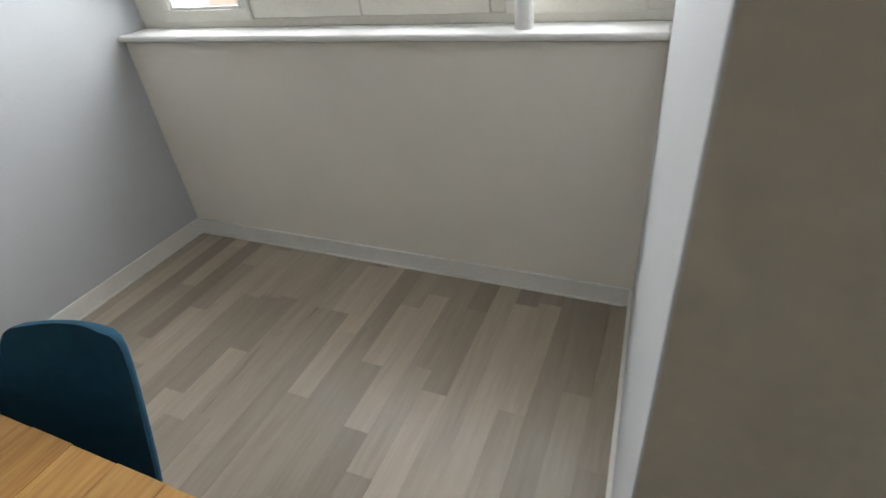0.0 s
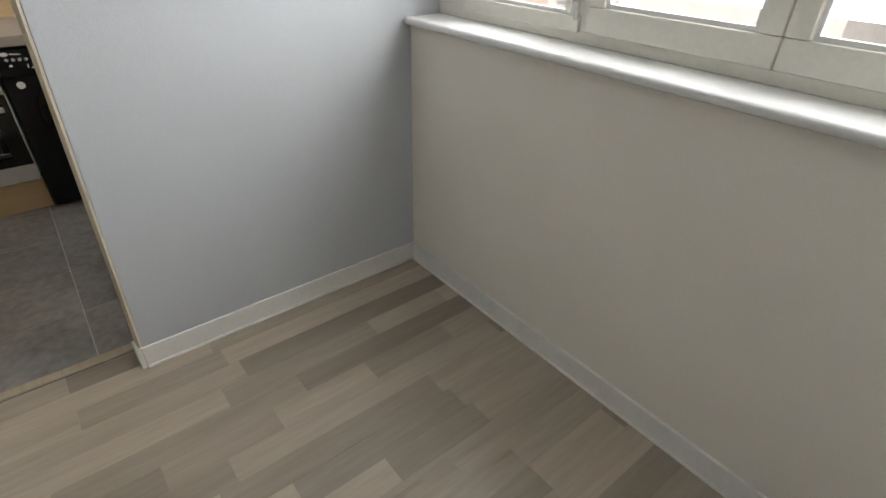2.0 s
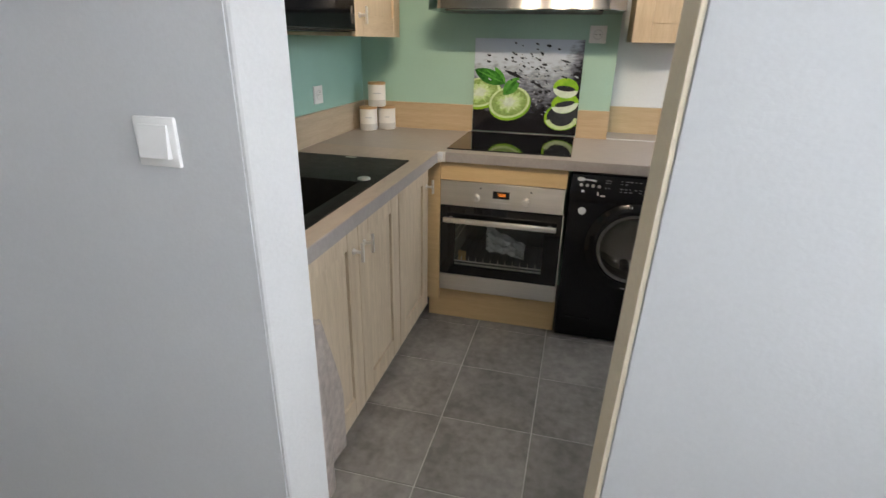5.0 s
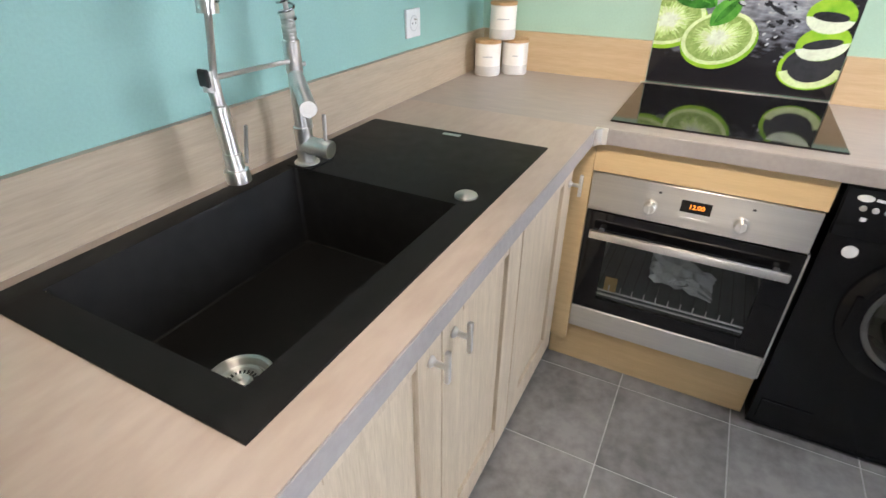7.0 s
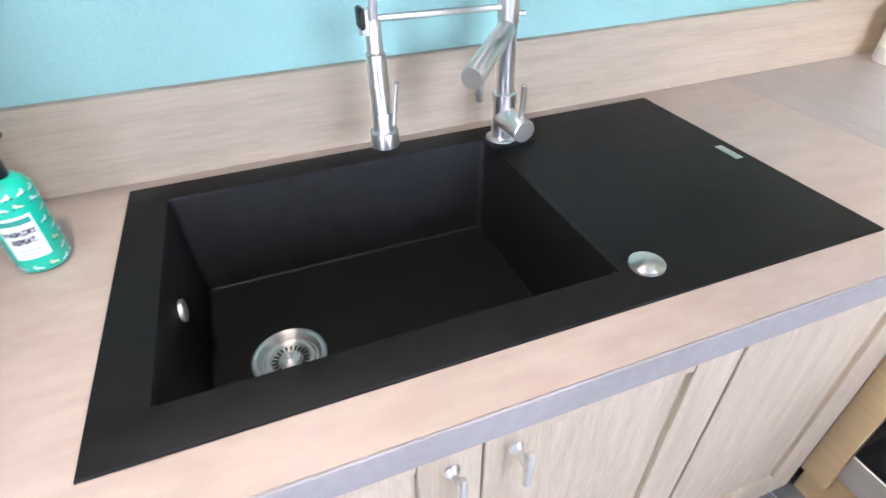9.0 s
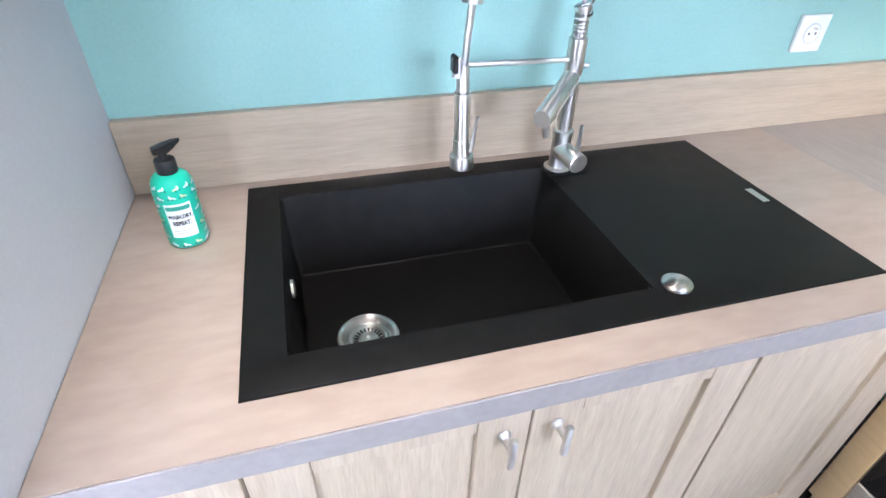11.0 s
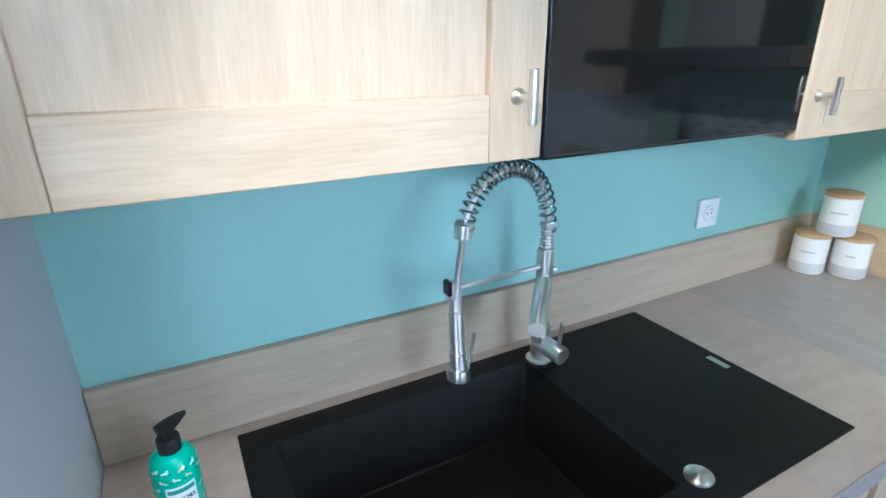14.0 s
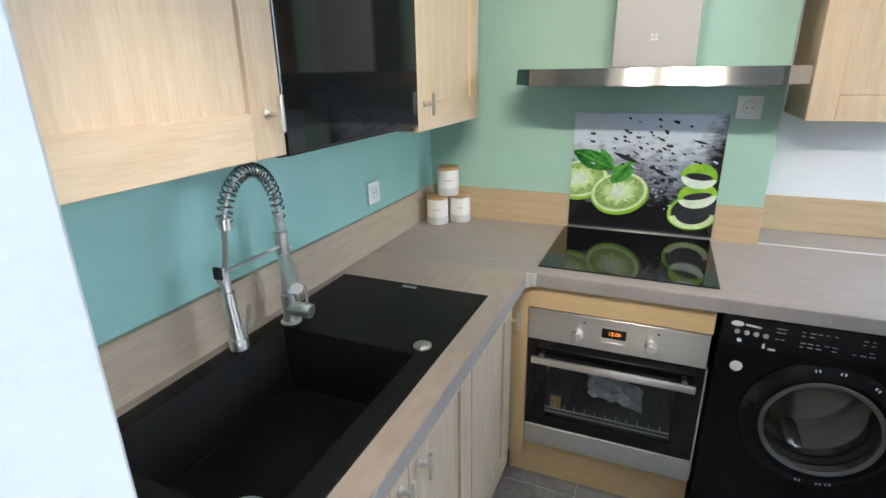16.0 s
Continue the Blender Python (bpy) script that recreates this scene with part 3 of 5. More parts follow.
# ---- upper cabinets and microwave ----


def wall_unit(x0, x1, z0, z1, hx, label):
    u = thing("wall_cabinet", ((x0 + x1) / 2, 0.0, z0), label, "cabinet", "wall cabinets over the sink")
    part("body", B(x0 + 0.001, 0.001, z0 + 0.002, x1 - 0.001, 0.320, z1), OAK, u)
    d = shaker(u, x0 + 0.001, x1 - 0.001, z0, z1, 0.34, OAK, OAK_H)
    bar_handle(d, hx, 0.34, z0 + 0.082)
    return u


CZ0, CZ1 = 1.41, 2.13
wall_unit(1.449, 2.083, CZ0 + 0.013, CZ1, 1.492, "light oak wall cabinet with a framed door over the sink")
wall_unit(0.30, 0.842, CZ0 - 0.012, CZ1, 0.80, "light oak wall cabinet in the corner of the kitchen")
mw = thing("microwave", (1.145, 0, CZ0 + 0.006), "built-in microwave with a plain black glass front", "microwave")
part("body", B(0.846, 0.001, CZ0 + 0.004, 1.443, 0.318, 1.80), BLACK_PLASTIC, mw)
part("door", B(0.846, 0.3185, CZ0 + 0.008, 1.446, 0.341, 1.798, 0.002), BLACK_GLASS, mw, "black glass door")
part("trim_strip", B(0.848, 0.3413, CZ0 + 0.012, 1.441, 0.3423, CZ0 + 0.015), BLACK_PLASTIC, mw, "thin dark line along the lower edge")
top_unit = thing("wall_cabinet", (1.145, 0, 1.81), "light oak cabinet above the microwave", "cabinet", "wall cabinets over the sink")
part("body", B(0.845, 0.001, 1.803, 1.444, 0.320, CZ1), OAK, top_unit)
shaker(top_unit, 0.845, 1.444, 1.803, CZ1, 0.34, OAK, OAK_H)
# cabinet in the recess, facing +x
rc = thing("wall_cabinet", (0.0, 1.76, 1.395), "light oak wall cabinet in the white recess", "cabinet", "wall cabinet in the recess")
part("body", B(KX0, 1.462, 1.395, 0.10, 2.06, CZ1, 0.001), OAK, rc)
rd = part("door", B(0.102, 1.547, 1.48, 0.112, 1.975, CZ1 - 0.087), OAK, rc)
part("stile", B(0.101, 1.462, 1.393, 0.12, 1.545, CZ1, 0.0015), OAK, rd)
part("stile", B(0.101, 1.977, 1.393, 0.12, 2.06, CZ1, 0.0015), OAK, rd)
part("rail", B(0.101, 1.5455, 1.393, 0.1196, 1.9765, 1.478, 0.0015), OAK, rd)
part("rail", B(0.101, 1.5455, CZ1 - 0.085, 0.1196, 1.9765, CZ1, 0.0015), OAK, rd)

# ---- sink ----
sk = thing("sink", (1.37, 0.3, TOP), "black composite sink with one large bowl and a flat drainer", "sink")
SX0, SX1, SY0, SY1 = 0.867, 1.874, 0.05, 0.572
BX0, BX1, BY0, BY1, BZ = 1.267, 1.815, 0.102, 0.512, 0.722
bm = bmesh.new()
RT = TOP + 0.005
bm = slab_with_hole((SX0, BX0, BX1, SX1), (SY0, BY0, BY1, SY1), TOP + 0.0005, RT)
bmesh.ops.recalc_face_normals(bm, faces=bm.faces)
sharp = [e for e in bm.edges if len(e.link_faces) == 2 and e.calc_face_angle() > 1.0 and e.verts[0].co.z > TOP + 0.004 and e.verts[1].co.z > TOP + 0.004]
bmesh.ops.bevel(bm, geom=sharp, offset=0.002, segments=2, affect="EDGES", profile=0.5)
part("rim", bm, SINK_BLACK, sk)
part("tap_ledge", B(1.186, 0.082, RT - 0.001, 1.272, 0.150, RT + 0.003, 0.0015), SINK_BLACK, sk, "raised tap ledge")
bm = bmesh.new()


def rounded(x0, y0, x1, y1, r, n=6):
    out = []
    for cx, cy, a0 in ((x1 - r, y1 - r, 0), (x0 + r, y1 - r, 90), (x0 + r, y0 + r, 180), (x1 - r, y0 + r, 270)):
        for k in range(n + 1):
            a = radians(a0 + 90 * k / n)
            out.append((cx + r * math.cos(a), cy + r * math.sin(a)))
    return out


levels = [(0.0, RT - 0.0025, 0.010), (0.0015, RT - 0.006, 0.010), (0.009, BZ + 0.012, 0.011), (0.011, BZ + 0.003, 0.012), (0.0145, BZ, 0.013)]
rings = [[bm.verts.new((x, y, z)) for x, y in rounded(BX0 + i, BY0 + i, BX1 - i, BY1 - i, r)] for i, z, r in levels]
for a, b in zip(rings, rings[1:]):
    ring_faces(bm, b, a)
DX, DY, DR = 1.691, 0.322, 0.050
mouth = [bm.verts.new((DX + DR * math.cos(2 * math.pi * k / 40), DY + DR * math.sin(2 * math.pi * k / 40), BZ)) for k in range(40)]
rim_edges = [bm.edges.get((a, b)) for a, b in zip(rings[-1], rings[-1][1:] + rings[-1][:1])]
hole_edges = [bm.edges.new((a, b)) for a, b in zip(mouth, mouth[1:] + mouth[:1])]
bmesh.ops.triangle_fill(bm, use_beauty=True, use_dissolve=False, edges=rim_edges + hole_edges)
part("bowl", bm, SINK_BLACK, sk, "deep black bowl")
bmd = lathe(bmesh.new(), [(0.0575, BZ + 0.0005), (0.057, BZ + 0.003), (0.054, BZ + 0.0042), (0.049, BZ + 0.0030), (0.0445, BZ - 0.004), (0.0435, BZ - 0.008), (0.041, BZ - 0.0085), (0.0405, BZ - 0.016), (0.002, BZ - 0.019)], DX, DY, 44, False)
dr = part("drain", bmd, CHROME, sk, "round steel drain flange")
bm = lathe(bmesh.new(), [(0.0375, BZ - 0.012), (0.0375, BZ - 0.004), (0.035, BZ - 0.0025), (0.031, BZ - 0.003), (0.027, BZ - 0.009), (0.019, BZ - 0.010), (0.0165, BZ - 0.004), (0.015, BZ - 0.002), (0.010, BZ - 0.001), (0.0045, BZ - 0.0008), (0.004, BZ + 0.004), (0.001, BZ + 0.005)], DX, DY, 36)
part("strainer", bm, CHROME, dr, "steel strainer basket with centre knob")
bm = bmesh.new()
for k in range(22):
    a = 2 * math.pi * k / 22
    c, s = math.cos(a), math.sin(a)
    p = [(DX + r * c - w * s, DY + r * s + w * c) for r, w in ((0.0195, -0.0012), (0.0305, -0.0018), (0.0305, 0.0018), (0.0195, 0.0012))]
    prism(bm, p, BZ - 0.012, BZ - 0.0068)
tagged(part("drain_slots", bm, BLACK_PLASTIC, dr, "dark drain slots"), kind="stuff")
bm = tube(bmesh.new(), [(BX1 - 0.004, 0.30, 0.845), (BX1 - 0.009, 0.30, 0.845), (BX1 - 0.0105, 0.30, 0.845)], [0.016, 0.016, 0.012], 24)
part("overflow", bm, CHROME, sk, "small round chrome overflow")
part("plug_knob", lathe(bmesh.new(), [(0.0235, RT), (0.0235, RT + 0.004), (0.020, RT + 0.0065), (0.001, RT + 0.0072)], 1.226, 0.515, 36), CHROME, sk, "round chrome drain knob")
part("badge", B(0.886, 0.289, RT - 0.0004, 0.901, 0.339, RT + 0.0008), STEEL, sk, "small plain steel badge")

# ---- mixer tap with spring hose ----
tap = thing("kitchen_tap", (1.237, 0.118, RT), "brushed steel kitchen tap with spring hose and hanging spray head", "tap")
TX, TY = 1.237, 0.112
part("column", lathe(bmesh.new(), [(0.029, RT - 0.004), (0.029, RT + 0.006), (0.0200, RT + 0.008), (0.0198, 0.985), (0.0208, 0.987), (0.0208, 0.998), (0.0160, 1.000), (0.0155, 1.112), (0.0175, 1.115), (0.0175, 1.178), (0.0150, 1.180)], TX, TY, 28), CHROME, tap)
part("ribbed_sleeve", lathe(bmesh.new(), [(0.0130 + 0.0018 * (k % 2), 1.180 + 0.0034 * k) for k in range(14)] + [(0.0155, 1.228), (0.0155, 1.234), (0.011, 1.236)], TX, TY, 24), CHROME, tap, "ribbed steel sleeve")
part("lever_body", tube(bmesh.new(), [(TX, TY, 0.956), (1.228, 0.178, 0.951), (1.2278, 0.180, 0.9508)], [0.0205, 0.0205, 0.019], 24), CHROME, tap)
part("lever", tube(bmesh.new(), [(1.229, 0.166, 0.955), (1.233, 0.174, 1.030), (1.233, 0.174, 1.032)], [0.0045, 0.0045, 0.003], 10), CHROME, tap)
part("spout", tube(bmesh.new(), [(TX, TY, 1.110), (TX + 0.010, TY + 0.011, 1.106), (1.358, 0.246, 1.084), (1.3595, 0.2475, 1.0837)], [0.0135, 0.0165, 0.0172, 0.016], 24), CHROME, tap)
part("spout_tip", tube(bmesh.new(), [(1.340, 0.226, 1.078), (1.334, 0.224, 1.040)], 0.006, 10), CHROME, tap)
part("screw", tube(bmesh.new(), [(TX - 0.018, TY + 0.004, 1.128), (TX - 0.027, TY + 0.006, 1.128)], 0.0045, 10), CHROME, tap)


def arch(u):
    """The middle line of the hose, from the column (0) over the top to the collar (1)."""
    p0, p1, p2, p3 = Vector((TX, TY, 1.20)), Vector((TX - 0.012, TY, 1.398)), Vector((1.446, TY + 0.050, 1.411)), Vector((1.462, TY + 0.045, 1.262))
    w = 1 - u
    return w ** 3 * p0 + 3 * w * w * u * p1 + 3 * w * u * u * p2 + u ** 3 * p3


part("hose", tube(bmesh.new(), [arch(k / 40) for k in range(41)], 0.0052, 12), CHROME, tap, "steel braided inner hose")
pts, TURNS, STEP = [], 24, 14
for k in range(TURNS * STEP + 1):
    f = k / (TURNS * STEP)
    u = 0.03 + 0.95 * (0.55 * f + 0.45 * f ** 1.0)
    d = (arch(min(1, u + 0.004)) - arch(u - 0.004)).normalized()
    nrm = Vector((0, 1, 0))
    bi = d.cross(nrm).normalized()
    a = 2 * math.pi * k / STEP
    pts.append(arch(u) + 0.0162 * (math.cos(a) * nrm + math.sin(a) * bi))
part("spring", tube(bmesh.new(), pts, 0.0023, 7), SPRING_STEEL, tap, "open steel spring coil")
part("collar", tube(bmesh.new(), [(1.4615, TY + 0.045, 1.279), (1.463, TY + 0.0445, 1.254)], 0.0175, 24), CHROME, tap)
part("lower_hose", tube(bmesh.new(), [(1.463, TY + 0.0445, 1.256), (1.466, TY + 0.038, 1.20), (1.467, TY + 0.028, 1.145)], 0.0065, 10), CHROME, tap)
part("dock_arm", tube(bmesh.new(), [(TX, TY, 1.139), (1.46, TY + 0.026, 1.150)], 0.0048, 10), CHROME, tap)
part("dock_ring", tube(bmesh.new(), [(1.478, TY + 0.026, 1.164), (1.478, TY + 0.026, 1.130)], 0.0105, 16), CHROME, tap)
part("dock_clip", B(1.479, TY + 0.014, 1.138, 1.489, TY + 0.038, 1.168, 0.003), BLACK_PLASTIC, tap, "black plastic clip")
bm = lathe(bmesh.new(), [(0.012, 1.150), (0.012, 1.105), (0.0150, 1.102), (0.0150, 1.017), (0.0168, 1.016), (0.0168, 0.987), (0.0225, 0.985), (0.0232, 0.981), (0.0232, 0.963), (0.0222, 0.961), (0.012, 0.961)], 1.468, TY + 0.024, 26)
for v in bm.verts:
    v.co.y += 0.085 * (1.150 - v.co.z)
head = part("spray_head", bm, CHROME, tap)
part("trigger", tube(bmesh.new(), [(1.456, TY + 0.056, 0.998), (1.452, TY + 0.060, 1.04), (1.449, TY + 0.064, 1.068)], 0.0035, 8), CHROME, head)

# ---- soap bottle ----
SX, SY, SR = 1.966, 0.198, 0.031
soap = thing("soap_bottle", (SX, SY, TOP), "mint green flowered soap bottle with white label and black pump", "soap bottle")
SHOULDER = [(0.025, 0.0), (0.029, 0.0025), (SR, 0.007), (SR, 0.098), (0.0300, 0.106), (0.0270, 0.114), (0.0215, 0.1195), (0.015, 0.122)]
part("body", lathe(bmesh.new(), [(r, TOP + z) for r, z in SHOULDER], SX, SY, 40), SOAP_GREEN, soap)
part("cap", lathe(bmesh.new(), [(0.0148, TOP + 0.122), (0.0152, TOP + 0.123), (0.0152, TOP + 0.141), (0.0140, TOP + 0.143), (0.0062, TOP + 0.144), (0.0058, TOP + 0.153)], SX, SY, 30), BLACK_PLASTIC, soap, "black ribbed cap")
FACE = math.atan2(0.774, -0.20) - 0.10


def bottle_radius(v):
    """The bottle's radius at the height v."""
    for (r0, z0), (r1, z1) in zip(SHOULDER, SHOULDER[1:]):
        if z0 <= v <= z1:
            return r0 + (r1 - r0) * (v - z0) / (z1 - z0)
    return SR


def wrap(u, v, proud):
    a = FACE + u / SR
    r = bottle_radius(v) + proud
    return Vector((SX + r * math.cos(a), SY + r * math.sin(a), TOP + v))


fw = Vector((math.cos(FACE + 1.75), math.sin(FACE + 1.75), 0))
sd = Vector((-fw.y, fw.x, 0))
bm = bmesh.new()
hp = [Vector((SX, SY, TOP + 0.152)) + fw * a + Vector((0, 0, b)) for a, b in ((-0.011, 0.0), (-0.0135, 0.003), (-0.0125, 0.009), (0.002, 0.0125), (0.018, 0.0155), (0.029, 0.0165), (0.0275, 0.0125), (0.014, 0.004), (0.006, 0.0))]
hw = (0.006, 0.0085, 0.0085, 0.009, 0.006, 0.0035, 0.0035, 0.006, 0.008)
va, vb = [bm.verts.new(p + sd * w) for p, w in zip(hp, hw)], [bm.verts.new(p - sd * w) for p, w in zip(hp, hw)]
bm.faces.new(va)
bm.faces.new(vb[::-1])
ring_faces(bm, va, vb)
bmesh.ops.bevel(bm, geom=list(bm.edges), offset=0.0012, segments=2, affect="EDGES", profile=0.5)
part("pump", bm, BLACK_PLASTIC, soap, "black pump head")


def wrapped(name, u0, u1, v0, v1, mat, r, parent, label=""):
    bm = bmesh.new()
    n = 10
    lo = [bm.verts.new(wrap(u0 + (u1 - u0) * k / n, v0, r)) for k in range(n + 1)]
    hi = [bm.verts.new(wrap(u0 + (u1 - u0) * k / n, v1, r)) for k in range(n + 1)]
    for k in range(n):
        bm.faces.new((lo[k], lo[k + 1], hi[k + 1], hi[k]))
    return part(name, bm, mat, parent, label)


lab = wrapped("label", -0.0195, 0.0195, 0.024, 0.082, LABEL_WHITE, 0.0005, soap, "white paper label")
wrapped("label_band", -0.0175, 0.0175, 0.0715, 0.0785, LABEL_GREEN, 0.0009, lab, "green stripe")
for u0, u1, v0, v1 in ((-0.0172, 0.0172, 0.0405, 0.0410), (-0.0172, 0.0172, 0.0275, 0.0280), (-0.0172, -0.0167, 0.0275, 0.0410), (0.0167, 0.0172, 0.0275, 0.0410), (-0.014, 0.014, 0.0354, 0.0370), (-0.010, 0.010, 0.0310, 0.0326)):
    wrapped("label_print", u0, u1, v0, v1, PRINT_GREY, 0.0009, lab, "unreadable small print")
for body, v, size in (("WASH.DRY.", 0.0605, 0.0078), ("REPEAT.", 0.0490, 0.0084)):
    t = text_mesh("label_text", body, size, INK, lab, Matrix.Identity(4), "bold black lettering", 0.0, 0.0004)
    for vert in t.data.vertices:
        u, w = vert.co.x + BASE[soap.name].x, vert.co.y + BASE[soap.name].y
        vert.co = wrap(u * 0.86, v + w * 1.15, 0.0010) - BASE[soap.name]
rs = random.Random(5)


def spot_print(name, mat, blobs):
    bm = bmesh.new()
    for u, v, ru, rv in blobs:
        bm.faces.new([bm.verts.new(wrap(u + ru * math.cos(q), v + rv * math.sin(q), 0.0006)) for q in (math.pi * i / 4 for i in range(8))])
    part(name, bm, mat, soap)


for row in range(8):
    for col in range(11):
        u = (col + 0.5 * (row % 2) - 5.25) * 2 * math.pi * SR / 11 + rs.uniform(-0.002, 0.002)
        v = 0.010 + row * 0.0138 + rs.uniform(-0.0015, 0.0015)
        if abs(u) < 0.0245 and 0.018 < v < 0.088:
            continue
        s = rs.choice((-1, 1))
        spot_print("printed_flower", LABEL_WHITE if (row + col) % 3 else FLOWER_CREAM, [(u, v, 0.0040, 0.0017), (u + 0.0022 * s, v + 0.0022, 0.0018, 0.0022), (u - 0.0042 * s, v - 0.0012, 0.0022, 0.0013)])
        spot_print("printed_leaf", LEAF_DARK, [(u + 0.0048 * s, v - 0.0022, 0.0016, 0.0011), (u - 0.0012 * s, v - 0.0030, 0.0011, 0.0012)])

soap.scale = (1.03, 1.03, 1.06)

# ---- storage jars in the corner ----


def jar(x, y, z, word, label):
    j = thing("storage_jar", (x, y, z), label, "jar", "three storage jars in the corner")
    r, h = 0.049, 0.118
    part("body", lathe(bmesh.new(), [(r - 0.004, z), (r, z + 0.004), (r, z + h - 0.003), (r - 0.003, z + h)], x, y, 36), CERAMIC, j)
    part("band", lathe(bmesh.new(), [(r + 0.0003, z + 0.005), (r + 0.0006, z + 0.006), (r + 0.0006, z + 0.036), (r + 0.0003, z + 0.037)], x, y, 36), CERAMIC_GREY, j, "grey lower band")
    part("lid", lathe(bmesh.new(), [(r + 0.001, z + h), (r + 0.001, z + h + 0.010), (r - 0.002, z + h + 0.012), (0.001, z + h + 0.012)], x, y, 36), BAMBOO, j, "flat bamboo lid")
    bm = bmesh.new()
    a0 = math.atan2(0.85, 2.1)
    n = 8
    lo = [bm.verts.new((x + (r + 0.0006) * math.cos(a0 + (k / n - 0.5) * word), y + (r + 0.0006) * math.sin(a0 + (k / n - 0.5) * word), z + 0.070)) for k in range(n + 1)]
    hi = [bm.verts.new((x + (r + 0.0006) * math.cos(a0 + (k / n - 0.5) * word), y + (r + 0.0006) * math.sin(a0 + (k / n - 0.5) * word), z + 0.0745)) for k in range(n + 1)]
    for k in range(n):
        bm.faces.new((lo[k], lo[k + 1], hi[k + 1], hi[k]))
    part("lettering", bm, PRINT_GREY, j, "unreadable grey word")


jar(0.156, 0.096, TOP, 0.75, "white ceramic jar with bamboo lid standing on the worktop")
jar(0.085, 0.180, TOP, 0.5, "white ceramic jar with bamboo lid standing on the worktop")
jar(0.122, 0.137, TOP + 0.1302, 0.95, "white ceramic jar with bamboo lid stacked on two others")

# ---- sockets and switch ----


def socket(x, y, z, axis, label):
    s = thing("wall_socket", (x, y, z), label, "socket", "white wall sockets")
    h = 0.042

    def at(u, v, d):
        return (x + u, y + d, z + v) if axis == "y" else (x + d, y - u, z + v)
    a, b = at(-h, -h, 0), at(h, h, 0.010)
    part("plate", B(*(min(p, q) for p, q in zip(a, b)), *(max(p, q) for p, q in zip(a, b)), 0.003, 2), PLASTIC_WHITE, s)
    part("well", tube(bmesh.new(), [at(0, 0, 0.0095), at(0, 0, 0.0108)], [0.024, 0.0235], 28), SOCKET_WELL, s, "round well, its shade drawn as a grey disc")
    part("well_ring", tube(bmesh.new(), [at(0, 0, 0.010), at(0, 0, 0.0112)], [0.0205, 0.0205], 28), PLASTIC_WHITE, s)
    bm = bmesh.new()
    for u in (-0.0095, 0.0095):
        tube(bm, [at(u, 0, 0.011), at(u, 0, 0.0117)], 0.0028, 10)
    part("holes", bm, INK, s, "two dark contact holes")
    part("earth_pin", tube(bmesh.new(), [at(0, 0.012, 0.011), at(0, 0.012, 0.022)], 0.0024, 8), CHROME, s, "steel earth pin")


socket(0.566, 0.0, 1.130, "y", "white square wall socket above the sink upstand")
socket(0.0, 1.304, 1.428, "x", "white square wall socket beside the splashback")
sw = thing("light_switch", (LX0, 0.569, 1.224), "white square light switch on the living-room wall", "switch")
part("plate", B(LX0, 0.527, 1.182, LX0 + 0.010, 0.610, 1.267, 0.003, 2), PLASTIC_WHITE, sw)
bm = prism(bmesh.new(), [(LX0 + 0.009, 1.197), (LX0 + 0.0205, 1.199), (LX0 + 0.0135, 1.254), (LX0 + 0.009, 1.255)], 0.540, 0.597, "y")
part("rocker", bm, PLASTIC_WHITE, sw, smooth=False)
ws = thing("cable_outlet", (LX0 + 0.013, 0.165, 0.1), "white plastic cable outlet box over the skirting board", "outlet")
part("box", B(LX0 + 0.0005, 0.128, 0.100, LX0 + 0.042, 0.205, 0.178, 0.004, 2), PLASTIC_WHITE, ws)
part("flap", B(LX0 + 0.0423, 0.138, 0.105, LX0 + 0.046, 0.195, 0.150, 0.002), PLASTIC_WHITE, ws)
part("lower_block", B(LX0 + 0.0135, 0.150, 0.062, LX0 + 0.034, 0.202, 0.0995, 0.003), PLASTIC_WHITE, ws)

# ---- hob, splashback, hood ----
hob = thing("hob", (0.29, 0.95, TOP), "black glass ceramic hob set in the worktop", "hob")
part("glass_plate", B(0.032, 0.660, TOP + 0.0005, 0.555, 1.243, TOP + 0.006, 0.0015), BLACK_GLASS, hob)
part("rear_trim", B(0.018, 0.655, TOP + 0.0005, 0.031, 1.247, TOP + 0.008, 0.002), STEEL, hob, "thin steel rear strip")

LIME_FLESH = material("lime_flesh_print", (0.56, 0.74, 0.32), 0.15, var=0.3, scale=60, grain=160, bump=0, tint=(0.36, 0.58, 0.15))
LIME_DEEP = material("lime_deep_print", (0.36, 0.50, 0.17), 0.15, var=0.4, scale=70, grain=150, bump=0, tint=(0.20, 0.34, 0.08))
LIME_PALE = material("lime_pith_print", (0.66, 0.80, 0.44), 0.15, var=0.1, scale=50, grain=120, bump=0)
LIME_WHITE = material("peel_pith_print", (0.70, 0.80, 0.66), 0.15, var=0.08, scale=50, grain=120, bump=0)
LIME_RIND = material("lime_rind_print", (0.33, 0.58, 0.04), 0.15, var=0.2, scale=9, grain=40, bump=0, tint=(0.16, 0.42, 0.02))
LEAF_PRINT = material("mint_leaf_print", (0.06, 0.27, 0.035), 0.15, var=0.4, scale=14, grain=60, bump=0, tint=(0.012, 0.085, 0.012))
LEAF_LIGHT = material("light_leaf_print", (0.13, 0.42, 0.06), 0.15, var=0.3, scale=12, grain=60, bump=0, tint=(0.05, 0.24, 0.03))
DROP_DARK = material("dark_drop_print", (0.03, 0.032, 0.038), 0.15, var=0.2, bump=0)
DROP_LIGHT = material("light_drop_print", (0.52, 0.56, 0.62), 0.15, var=0.2, bump=0)
SLATE = bpy.data.materials.new("wet_slate_print")
SLATE.use_nodes = True
n, l = SLATE.node_tree.nodes, SLATE.node_tree.links
